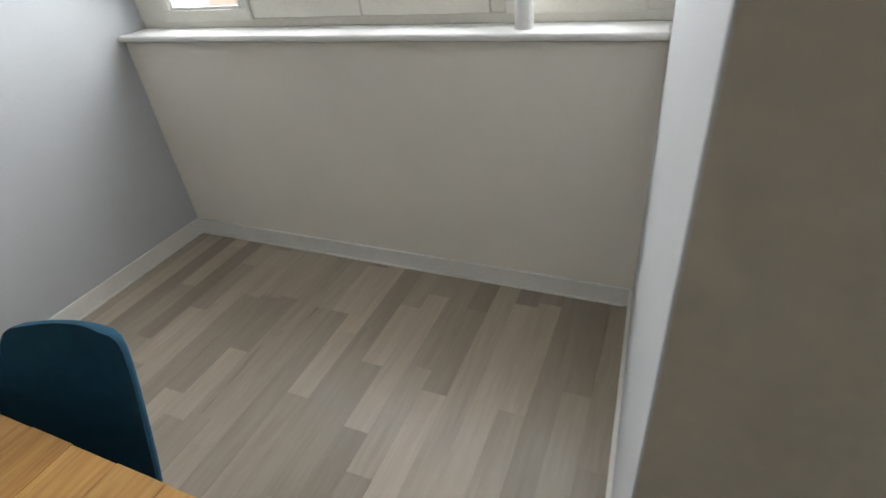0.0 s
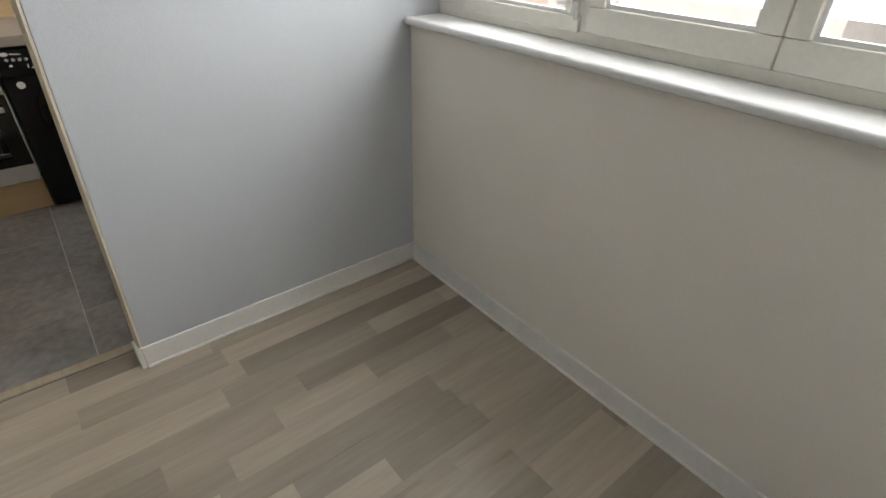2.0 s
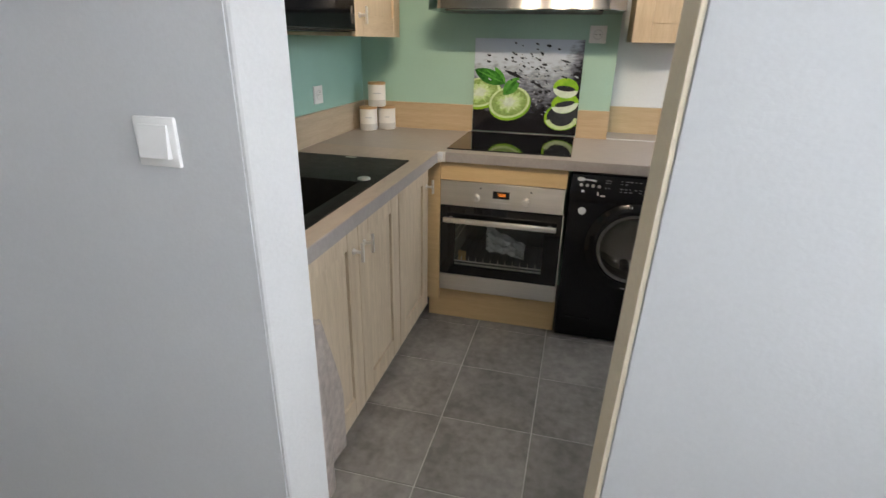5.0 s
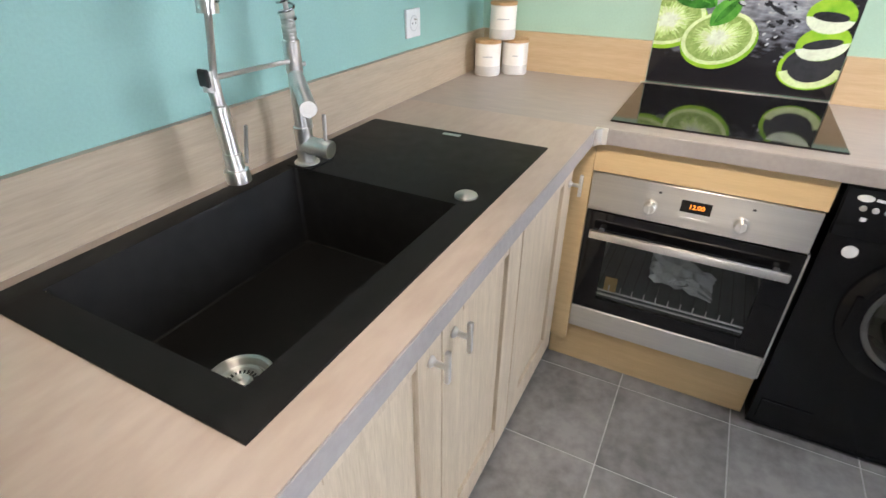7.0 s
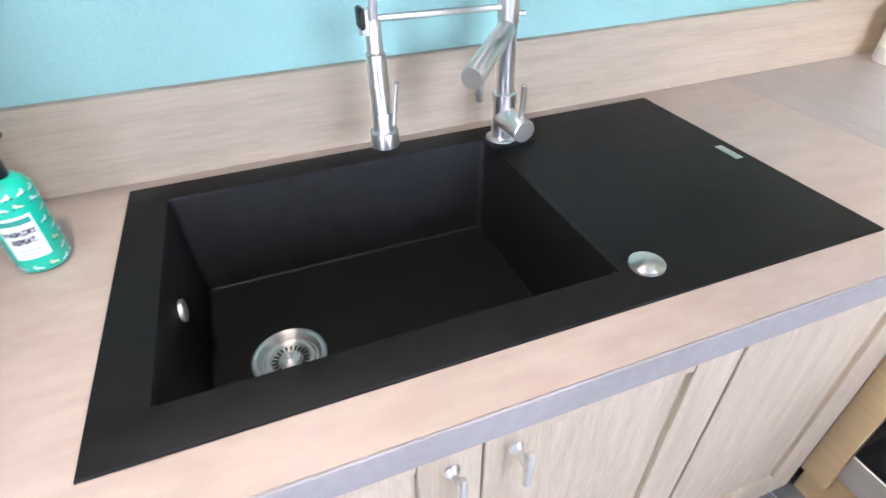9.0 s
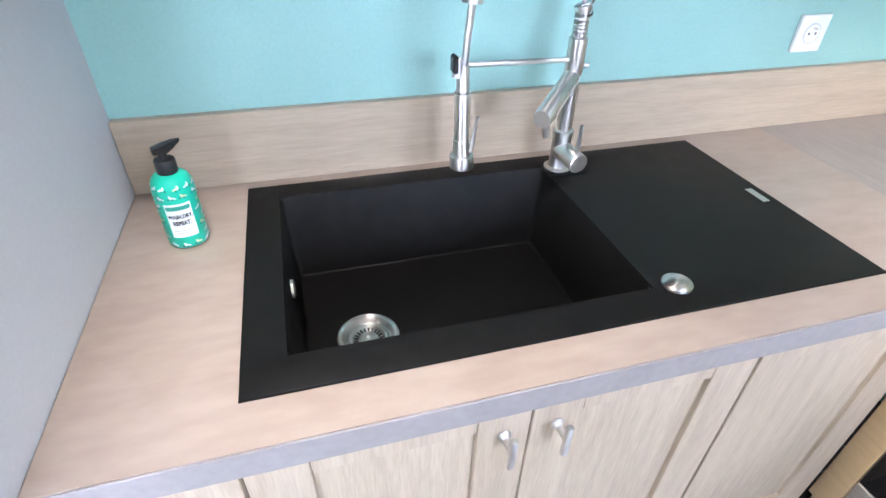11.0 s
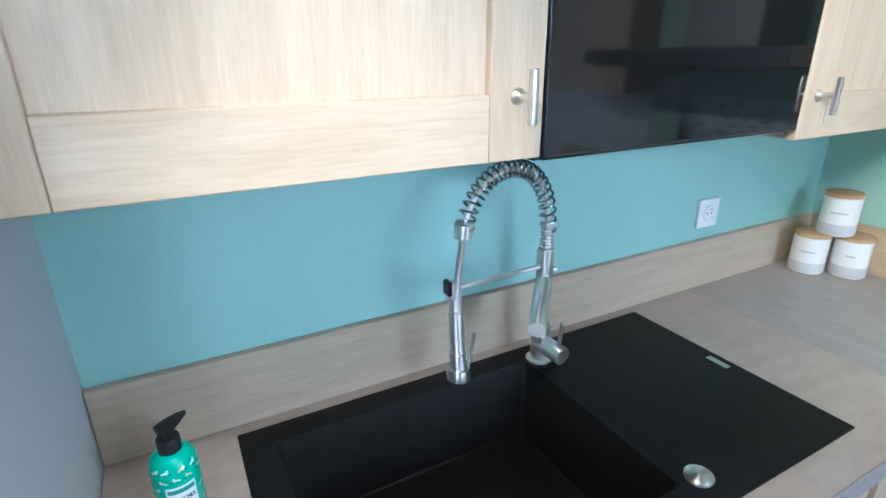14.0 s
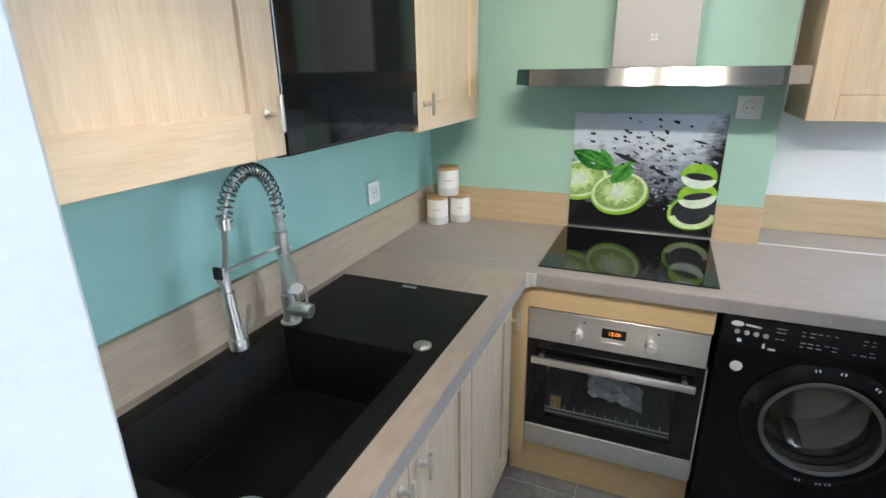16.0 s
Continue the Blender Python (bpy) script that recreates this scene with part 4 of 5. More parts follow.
p = n["Principled BSDF"]
p.inputs["Roughness"].default_value = 0.12
co, sep = n.new("ShaderNodeTexCoord"), n.new("ShaderNodeSeparateXYZ")
l.new(co.outputs["Generated"], sep.inputs[0])
nz = n.new("ShaderNodeTexNoise")
nz.inputs["Scale"].default_value, nz.inputs["Detail"].default_value = 26, 5
l.new(co.outputs["Object"], nz.inputs["Vector"])


def node_math(op, a, b):
    m = n.new("ShaderNodeMath")
    m.operation = op
    for i, v in enumerate((a, b)):
        if hasattr(v, "links"):
            l.new(v, m.inputs[i])
        else:
            m.inputs[i].default_value = v
    return m.outputs[0]


# printed sheen: bright upper left, dark slate to the lower edge and the upper right corner
up_part = node_math("MULTIPLY", node_math("SUBTRACT", sep.outputs[2], 0.22), 1.75)
right_part = node_math("MULTIPLY", node_math("SUBTRACT", sep.outputs[1], 0.83), 5.0)
val = node_math("SUBTRACT", up_part, node_math("MAXIMUM", right_part, 0.0))
val = node_math("ADD", val, node_math("MULTIPLY", node_math("SUBTRACT", nz.outputs["Fac"], 0.5), 0.7))
rp = n.new("ShaderNodeValToRGB")
rp.color_ramp.elements[0].position, rp.color_ramp.elements[0].color = 0.08, (0.012, 0.011, 0.014, 1)
rp.color_ramp.elements[1].position, rp.color_ramp.elements[1].color = 0.95, (0.56, 0.63, 0.72, 1)
e = rp.color_ramp.elements.new(0.5)
e.color = (0.22, 0.24, 0.29, 1)
# wet ripples: long thin streaks in the sheen
mp, rip = n.new("ShaderNodeMapping"), n.new("ShaderNodeTexNoise")
mp.inputs["Rotation"].default_value = (radians(12), 0, 0)
mp.inputs["Scale"].default_value = (1, 0.28, 1)
rip.inputs["Scale"].default_value, rip.inputs["Detail"].default_value = 95, 3
l.new(co.outputs["Object"], mp.inputs["Vector"])
l.new(mp.outputs[0], rip.inputs["Vector"])
val = node_math("ADD", val, node_math("MULTIPLY", node_math("SUBTRACT", rip.outputs["Fac"], 0.5), 0.9))
l.new(val, rp.inputs["Fac"])
l.new(rp.outputs[0], p.inputs["Base Color"])

SPY0, SPY1, SPZ0, SPZ1 = 0.670, 1.246, TOP + 0.0005, 1.402
sp = thing("splashback", (0.0, 0.958, TOP), "glass splashback printed with lime slices on wet slate", "splashback")
part("plate", B(0.001, SPY0, SPZ0 + 0.008, 0.008, SPY1, SPZ1, 0.001), SLATE, sp)


def su(u, v):
    """A place on the printed picture; u runs to the right, v upwards, both from 0 to 1."""
    return (SPY0 + u * (SPY1 - SPY0), SPZ0 + v * (SPZ1 - SPZ0))


LAYER = [0.0083]


def printed(name, poly, mat):
    LAYER[0] += 0.00004
    poly = [(min(max(u, 0.001), 0.999), min(max(v, 0.001), 0.999)) for u, v in poly]
    bm = bmesh.new()
    bm.faces.new([bm.verts.new((LAYER[0], *su(u, v))) for u, v in poly])
    return part(name, bm, mat, sp)


def tilted(cu, cv, ru, rv, deg, n=40, a0=0.0, a1=360.0):
    c, s = math.cos(radians(deg)), math.sin(radians(deg))
    pts = []
    for k in range(n):
        a = radians(a0 + (a1 - a0) * k / (n if a1 - a0 > 359 else n - 1))
        x, y = ru * math.cos(a), rv * math.sin(a) * 0.86
        pts.append((cu + x * c - y * s, cv + (x * s + y * c) * 1.16))
    return pts


def lime_slice(cu, cv, ru, rv, deg, seed):
    """A cut lime: bright rind, pale pith ring, wet flesh with pips of shade and frayed pale fibres."""
    rl = random.Random(seed)
    printed("lime_rind", tilted(cu, cv, ru, rv, deg), LIME_RIND)
    printed("lime_pith", tilted(cu - 0.004, cv + 0.016, ru * 0.965, rv * 0.94, deg), LIME_PALE)
    printed("lime_flesh", tilted(cu - 0.004, cv + 0.018, ru * 0.85, rv * 0.82, deg), LIME_DEEP)
    for mat, far, many in ((LIME_FLESH, 0.86, 84), (LIME_PALE, 0.70, 72), (LIME_WHITE, 0.42, 60)):
        star = []
        for k in range(many):
            a = 360 * k / many
            f = far * (rl.uniform(0.72, 1.0) if k % 2 else rl.uniform(0.40, 0.80)) * (0.9 + 0.1 * math.cos(radians(10 * a)))
            star.append(tilted(cu - 0.004, cv + 0.020, ru * f, rv * f, deg, 2, a, a + 0.01)[0])
        printed("lime_pulp", star, mat)


def ribbon(pts_a, pts_b, mat):
    printed("peel", pts_a + pts_b[::-1], mat)


lime_slice(0.065, 0.42, 0.212, 0.168, 12, 3)
lime_slice(0.357, 0.325, 0.205, 0.18, 14, 5)


def leaf(a, b, w, mat):
    (x0, y0), (x1, y1) = a, b
    dx, dy = x1 - x0, y1 - y0
    up = [(x0 + dx * t - dy * w * math.sin(math.pi * t) ** 0.8, y0 + dy * t + dx * w * math.sin(math.pi * t) ** 0.8) for t in (k / 12 for k in range(13))]
    dn = [(x0 + dx * t + dy * w * math.sin(math.pi * t) ** 0.8, y0 + dy * t - dx * w * math.sin(math.pi * t) ** 0.8) for t in (k / 12 for k in range(12, -1, -1))]
    printed("mint_leaf", up + dn[1:-1], mat)


leaf((0.20, 0.71), (0.305, 0.53), 0.16, LEAF_LIGHT)
leaf((0.005, 0.68), (0.30, 0.535), 0.23, LEAF_PRINT)
leaf((0.02, 0.675), (0.28, 0.55), 0.035, LEAF_LIGHT)
leaf((0.12, 0.675), (0.22, 0.60), 0.07, LEAF_LIGHT)
leaf((0.43, 0.61), (0.295, 0.415), 0.27, LEAF_LIGHT)
leaf((0.415, 0.59), (0.31, 0.43), 0.10, LEAF_PRINT)


def band(cu, cv, ru, rv, dg, a0, a1, f0, f1, mat):
    """A curved strip of peel between two ellipses."""
    ribbon(tilted(cu, cv, ru * f0, rv * f0, dg, 26, a0, a1), tilted(cu, cv, ru * f1, rv * f1, dg, 26, a0, a1), mat)


printed("peel_shadow", tilted(0.86, 0.22, 0.155, 0.13, 10), DROP_DARK)
band(0.86, 0.215, 0.165, 0.145, 8, 105, 215, 1.0, 0.86, LIME_RIND)
band(0.86, 0.215, 0.165, 0.145, 8, 190, 345, 1.0, 0.70, LIME_PALE)
band(0.86, 0.215, 0.165, 0.145, 8, 190, 345, 1.03, 0.97, LIME_RIND)
for cu, cv, ru, rv, dg in ((0.875, 0.355, 0.125, 0.105, 12), (0.87, 0.515, 0.115, 0.105, -4)):
    printed("lime_peel", tilted(cu, cv, ru, rv, dg), LIME_RIND)
    printed("lime_peel", tilted(cu, cv - 0.012, ru * 0.98, rv * 0.86, dg, 26, 182, 358), LIME_WHITE)
    printed("peel_shadow", tilted(cu, cv - 0.004, ru * 0.74, rv * 0.27, dg), DROP_DARK)


def on_fruit(u, v):
    """Whether a place on the print lies on the lime slices or the peel."""
    return (u < 0.58 and v < 0.56) or (u > 0.73 and v < 0.62)


rs = random.Random(11)
for k in range(150):
    u, v = rs.gauss(0.60, 0.17), rs.gauss(0.60, 0.16)
    if not (0.05 < u < 0.97 and 0.2 < v < 0.97):
        continue
    if on_fruit(u, v):
        continue
    r = rs.uniform(0.004, 0.013)
    printed("water_drop", tilted(u, v, r * rs.uniform(1, 1.9), r * 0.8, -25, 9), DROP_DARK if rs.random() < 0.62 or v > 0.75 else DROP_LIGHT)
for k in range(46):
    u, v = rs.uniform(0.4, 0.97), rs.uniform(0.05, 0.9) if k % 2 else rs.uniform(0.3, 0.6)
    if on_fruit(u, v):
        continue
    r = rs.uniform(0.003, 0.008)
    printed("water_drop", tilted(u, v, r * 1.5, r, 40, 8), DROP_LIGHT)
for u0, v0, u1, v1 in ((0.29, 0.68, 0.47, 0.60), (0.56, 0.57, 0.67, 0.50), (0.80, 0.80, 0.90, 0.77), (0.42, 0.70, 0.47, 0.66)):
    leaf((u0, v0), (u1, v1), 0.09, DROP_DARK)
for u, v, r in ((0.14, 0.83, 0.02), (0.14, 0.765, 0.02), (0.39, 0.845, 0.018), (0.45, 0.81, 0.018), (0.66, 0.75, 0.024), (0.55, 0.72, 0.014), (0.49, 0.635, 0.014)):
    printed("water_drop", tilted(u, v, r, r * 0.6, -12, 14), DROP_DARK)
    printed("water_drop", tilted(u - 0.003, v + 0.008, r * 0.5, r * 0.18, -12, 10), DROP_LIGHT)

hood = thing("cooker_hood", (0.2, 0.957, 1.52), "brushed steel chimney cooker hood over the hob", "hood")
HZ = 1.522
outline = [(0.001, 0.507), (0.36, 0.507), (0.488, 0.585), (0.492, 0.60), (0.492, 1.315), (0.488, 1.33), (0.36, 1.407), (0.001, 1.407)]
bm = prism(bmesh.new(), outline, HZ, HZ + 0.052)
for v in bm.verts:
    if v.co.z > HZ + 0.03 and v.co.x > 0.3:
        v.co.x -= 0.0105
part("canopy", bm, STEEL_HOOD, hood, smooth=False)
part("filter", B(0.06, 0.60, HZ - 0.004, 0.40, 1.31, HZ - 0.0005), BLACK_PLASTIC, hood, "dark grease filter")
part("underside_trim", B(0.405, 0.62, HZ - 0.005, 0.47, 1.29, HZ - 0.0005), STEEL_HOOD, hood)
part("chimney", B(0.001, 0.822, HZ + 0.053, 0.25, 1.092, CEIL - 0.001, 0.002), STEEL_DUCT, hood)
bm = bmesh.new()
for a, b in ((-0.011, -0.002), (0.002, 0.011)):
    for c, d in ((-0.011, -0.002), (0.002, 0.011)):
        box(bm, 0.2502, 0.955 + a, 1.672 + c, 0.2507, 0.955 + b, 1.672 + d)
part("emblem", bm, PRINT_GREY, hood, "small plain grey emblem")

# ---- oven ----
ov = thing("oven", (0.3, 0.94, 0.17), "built-in steel and black glass oven with a lit clock", "oven")
OY0, OY1, OX = 0.645, 1.236, 0.60
bm = bmesh.new()
box(bm, 0.06, OY0 + 0.012, 0.185, OX - 0.022, OY0 + 0.03, 0.75)
box(bm, 0.06, OY1 - 0.03, 0.185, OX - 0.022, OY1 - 0.012, 0.75)
box(bm, 0.06, OY0 + 0.03, 0.185, OX - 0.022, OY1 - 0.03, 0.27)
box(bm, 0.06, OY0 + 0.03, 0.63, OX - 0.022, OY1 - 0.03, 0.75)
box(bm, 0.06, OY0 + 0.03, 0.27, 0.09, OY1 - 0.03, 0.63)
part("cavity", bm, material("dark_enamel", (0.16, 0.17, 0.17), 0.3, var=0.1, bump=0.0), ov, "dark enamelled cavity")
part("control_panel", B(OX - 0.02, OY0, 0.642, OX + 0.004, OY1, 0.764, 0.002), STEEL, ov, "brushed steel control panel")
DZ0, DZ1 = 0.272, 0.636
WY0, WY1, WZ0, WZ1 = 0.718, 1.160, 0.318, 0.560
bm = slab_with_hole((OY0, WY0, WY1, OY1), (DZ0, WZ0, WZ1, DZ1), OX - 0.02, OX)
for v in bm.verts:
    v.co = (v.co.z, v.co.x, v.co.y)
door = part("door", bm, BLACK_GLASS, ov, "black glass door frame")
part("door_glass", B(OX - 0.008, WY0, WZ0, OX - 0.003, WY1, WZ1), SMOKED, door, "smoked oven window")
part("side_strip", B(OX - 0.018, OY1 + 0.0005, 0.19, OX + 0.001, OY1 + 0.006, 0.64), STEEL, door, "steel side strip")
part("bottom_strip", B(OX - 0.02, OY0, 0.182, OX + 0.002, OY1, 0.269, 0.002), STEEL, ov, "brushed steel bottom strip")
bm = bmesh.new()
box(bm, OX + 0.030, 0.668, 0.562, OX + 0.044, 1.213, 0.590, 0.005, 2)
for y in (0.70, 1.18):
    box(bm, OX, y - 0.008, 0.570, OX + 0.031, y + 0.008, 0.584, 0.002)
part("handle", bm, CHROME, door, "steel bar handle")
for y in (0.822, 1.062):
    k = part("knob", tube(bmesh.new(), [(OX + 0.004, y, 0.690), (OX + 0.007, y, 0.690), (OX + 0.008, y, 0.690), (OX + 0.026, y, 0.690), (OX + 0.028, y, 0.690)], [0.022, 0.022, 0.0175, 0.016, 0.014], 28), CHROME, ov, "round steel knob")
    part("knob_grip", B(OX + 0.0282, y - 0.003, 0.676, OX + 0.034, y + 0.003, 0.704, 0.001), CHROME, k)
    part("knob_mark", B(OX + 0.0042, y + 0.016, 0.735, OX + 0.0046, y + 0.024, 0.741), INK, ov)
disp = part("display", B(OX + 0.0042, 0.902, 0.694, OX + 0.005, 0.982, 0.730), BLACK_GLASS, ov, "dark clock display")
text_mesh("clock_digits", "12:00", 0.019, ORANGE_GLOW, disp, pose(OX + 0.0053, 0.944, 0.712, 90, 0, 90), "glowing orange clock digits")
part("button_row", B(OX + 0.0042, 0.905, 0.672, OX + 0.006, 0.982, 0.679, 0.001), CHROME, ov)
rack = bmesh.new()
tube(rack, [(0.562, 0.69, 0.335), (0.562, 1.19, 0.335)], 0.0035, 8)
tube(rack, [(0.562, 0.69, 0.318), (0.562, 1.19, 0.318)], 0.0035, 8)
rack = part("rack", rack, CHROME, ov, "chrome wire rack")
# darker copy of the rack's chrome, for the dimness inside the oven
SHADED_WIRE = material("shaded_chrome_wire", (0.10, 0.10, 0.10), 0.4, 0.8, bump=0)
for k in range(13):
    y = 0.715 + k * 0.0375
    part("wire", tube(bmesh.new(), [(0.15, y, 0.335), (0.557, y, 0.335)], 0.0018, 6), SHADED_WIRE, rack)
    part("wire_end", tube(bmesh.new(), [(0.562, y, 0.338), (0.570, y, 0.343), (0.572, y, 0.364)], 0.0022, 6), CHROME, rack, "bright bent wire end")
bm = bmesh.new()
for y in (0.69, 1.188):
    for z in (0.40, 0.45, 0.50):
        tube(bm, [(0.15, y, z), (0.55, y, z), (0.565, y, z + 0.012)], 0.0025, 6)
part("side_rail", bm, CHROME, ov, "chrome side rails")
bm = bmesh.new()
rs = random.Random(3)
grid = [[bm.verts.new((0.50 - 0.07 * i / 6 + rs.uniform(-0.012, 0.012), 0.86 + 0.20 * j / 9 + rs.uniform(-0.006, 0.006), 0.475 - 0.09 * j / 9 + 0.05 * i / 6 + rs.uniform(-0.012, 0.012))) for j in range(10)] for i in range(7)]
for i in range(6):
    for j in range(9):
        bm.faces.new((grid[i][j], grid[i + 1][j], grid[i + 1][j + 1], grid[i][j + 1]))
low = [[bm.verts.new(v.co - Vector((0.01, 0, 0.02 + 0.04 * (1 - j / 9)))) for j, v in enumerate(row)] for row in grid]
for i in range(6):
    for j in range(9):
        bm.faces.new((low[i][j], low[i][j + 1], low[i + 1][j + 1], low[i + 1][j]))
mb = solid("manual_bag", bm, material("crumpled_white_plastic", (0.75, 0.77, 0.80), 0.22, var=0.12, scale=20, bump=0.05), "crumpled white plastic bag with papers in the oven", "bag", smooth=False)
mb.location.z = -0.028
solid("oven_sticker", B(0.566, 0.735, 0.340, 0.568, 0.775, 0.395), material("amber_sticker", (0.55, 0.36, 0.14), 0.5, var=0.1), "small amber card standing on the oven rack", "card")
solid("oven_filler", B(0.575, 0.643, 0.767, OX, 1.240, 0.858, 0.001), OAK_Y, "golden oak filler strip above the oven", "panel")
solid("oven_plinth", B(0.540, 0.578, 0.0, 0.560, 1.244, 0.176, 0.001), OAK_Y, "golden oak plinth under the oven", "plinth")

# ---- washing machine ----
wm = thing("washing_machine", (0.32, 1.552, 0), "glossy black front-loading washing machine under the worktop", "washing machine")
MY0, MY1, MX = 1.256, 1.850, 0.598
for y in (MY0 + 0.06, MY1 - 0.06):
    part("foot", tube(bmesh.new(), [(0.52, y, 0.0), (0.52, y, 0.014)], 0.02, 14), BLACK_PLASTIC, wm)
part("control_panel", prism(bmesh.new(), [(MX, 0.845), (MX + 0.004, 0.838), (MX + 0.012, 0.725), (MX + 0.009, 0.715), (MX, 0.712)], MY0 + 0.004, MY1 - 0.004, "y"), BLACK_GLOSS, wm)
CY, CZ = 1.567, 0.514


def ring_x(bm, prof, seg=48):
    """Turns (x, radius) points round the level axis through the porthole."""
    rings = [[bm.verts.new((x, CY + r * math.cos(2 * math.pi * k / seg), CZ + r * math.sin(2 * math.pi * k / seg))) for k in range(seg)] for x, r in prof]
    for a, b in zip(rings, rings[1:]):
        ring_faces(bm, a, b)
    return rings


def holed_plate(x0, x1, r):
    """An upright plate as large as the machine's front, with a round hole."""
    ends = [(y, z) for y in (MY0, MY1) for z in (0.012, 0.848)]
    turns = sorted([2 * math.pi * k / 48 for k in range(48)] + [math.atan2(z - CZ, y - CY) % (2 * math.pi) for y, z in ends])
    bm = bmesh.new()
    rows = []
    for x, out in ((x0, False), (x0, True), (x1, True), (x1, False)):
        row = []
        for a in turns:
            c, sn = math.cos(a), math.sin(a)
            d = r
            if out:
                d = min(((MY1 if c > 0 else MY0) - CY) / c if abs(c) > 1e-6 else 9, ((0.848 if sn > 0 else 0.012) - CZ) / sn if abs(sn) > 1e-6 else 9)
            row.append(bm.verts.new((x, CY + d * c, CZ + d * sn)))
        rows.append(row)
    for a, b in zip(rows, rows[1:] + rows[:1]):
        ring_faces(bm, a, b)
    return bm


part("body", holed_plate(0.28, MX - 0.02, 0.212), BLACK_GLOSS, wm, smooth=False)
part("back_casing", B(0.06, MY0, 0.012, 0.2795, MY1, 0.848, 0.004), BLACK_PLASTIC, wm)
part("front_panel", holed_plate(MX - 0.0195, MX, 0.170), BLACK_GLOSS, wm, smooth=False)
bm = bmesh.new()
rr = ring_x(bm, [(MX - 0.10, 0.165), (MX - 0.10, 0.205), (0.30, 0.205), (0.285, 0.19), (0.284, 0.06), (0.30, 0.03), (0.302, 0.005)])
bm.faces.new(rr[-1])
drum = part("drum", bm, STEEL, wm, "steel washing drum")
for k in range(3):
    a = radians(30 + 120 * k)
    part("paddle", tube(bmesh.new(), [(x, CY + 0.198 * math.cos(a), CZ + 0.198 * math.sin(a)) for x in (0.31, 0.47)], 0.026, 12), BLACK_PLASTIC, drum, "grey drum paddle")
bm = bmesh.new()
ring_x(bm, [(MX - 0.001, 0.1695), (MX - 0.012, 0.160), (MX - 0.03, 0.166), (MX - 0.05, 0.158), (MX - 0.075, 0.168), (MX - 0.0995, 0.160)])
part("door_seal", bm, material("grey_rubber_seal", (0.16, 0.155, 0.15), 0.5, var=0.15, scale=8, grain=40, bump=0.02), wm, "grey rubber door seal")
bm = bmesh.new()
ring_x(bm, [(MX, 0.222), (MX + 0.008, 0.219), (MX + 0.018, 0.203), (MX + 0.027, 0.188), (MX + 0.030, 0.176), (MX + 0.027, 0.166), (MX + 0.014, 0.162)])
pd = part("porthole_door", bm, BLACK_GLOSS, wm, "round glossy black door ring")
bm = bmesh.new()
ring_x(bm, [(MX + 0.026, 0.1665), (MX + 0.030, 0.164), (MX + 0.029, 0.159), (MX + 0.0255, 0.151), (MX + 0.020, 0.1505)])
part("inner_ring", bm, material("smoked_chrome", (0.22, 0.215, 0.21), 0.3, 0.75, bump=0), pd, "dark chrome inner ring")
bm = bmesh.new()
outer = [(0.0245, 0.150), (0.019, 0.146), (0.004, 0.139), (-0.018, 0.129), (-0.040, 0.114), (-0.056, 0.092), (-0.064, 0.060), (-0.067, 0.030), (-0.068, 0.004)]
rr = ring_x(bm, [(MX + x, r) for x, r in outer])
bm.faces.new(rr[-1])
rr_in = ring_x(bm, [(MX + x - 0.005, r + 0.004) for x, r in outer])
bm.faces.new(rr_in[-1])
ring_faces(bm, rr[0], rr_in[0])
part("porthole_glass", bm, glass("smoked_bowl_glass", (0.80, 0.79, 0.77)), pd, "smoked glass bowl")
part("catch", prism(bmesh.new(), [(CY - 0.198, CZ - 0.05), (CY - 0.185, CZ - 0.05), (CY - 0.185, CZ + 0.05), (CY - 0.198, CZ + 0.05)], MX + 0.02, MX + 0.0305, "x"), BLACK_GLOSS, pd, "door catch")
part("sticker", tube(bmesh.new(), [(MX + 0.0005, 1.318, 0.672), (MX + 0.0012, 1.318, 0.672)], 0.018, 24), LABEL_WHITE, wm, "round white sticker")


def print_bar(y0, y1, z, h=0.004, mat=PRINT_WHITE):
    x = MX + 0.0045 + (0.838 - z) / 0.113 * 0.008
    part("panel_print", B(x - 0.0008, y0, z - h / 2, x + 0.0009, y1, z + h / 2), mat, wm)


lg = bmesh.new()
prism(lg, [(1.300 + 0.018 * math.cos(a), 0.822 + 0.009 * math.sin(a)) for a in (2 * math.pi * k / 20 for k in range(20))], MX + 0.0055, MX + 0.0068, "x")
prism(lg, [(1.322, 0.818), (1.365, 0.814), (1.365, 0.820), (1.322, 0.825)], MX + 0.0055, MX + 0.0068, "x")
part("emblem", lg, PRINT_WHITE, wm, "plain white emblem shape")
for k in range(4):
    part("program_button", tube(bmesh.new(), [(MX + 0.007, 1.302 + k * 0.026, 0.796 - k * 0.001), (MX + 0.0105, 1.302 + k * 0.026, 0.796 - k * 0.001)], [0.008, 0.007], 14), PRINT_GREY, wm, "small grey button")
rs = random.Random(8)
for y in (1.405, 1.42, 1.47, 1.49, 1.51, 1.53, 1.55, 1.60, 1.62, 1.64, 1.68, 1.70, 1.72, 1.75, 1.77):
    for z in (0.823, 0.811, 0.789, 0.777):
        if rs.random() < 0.62:
            print_bar(y, y + rs.uniform(0.006, 0.015), z, 0.0019, PRINT_GREY)
print_bar(1.305, 1.317, 0.768, 0.010)
print_bar(1.375, 1.381, 0.760, 0.016)
print_bar(1.390, 1.410, 0.752, 0.006)
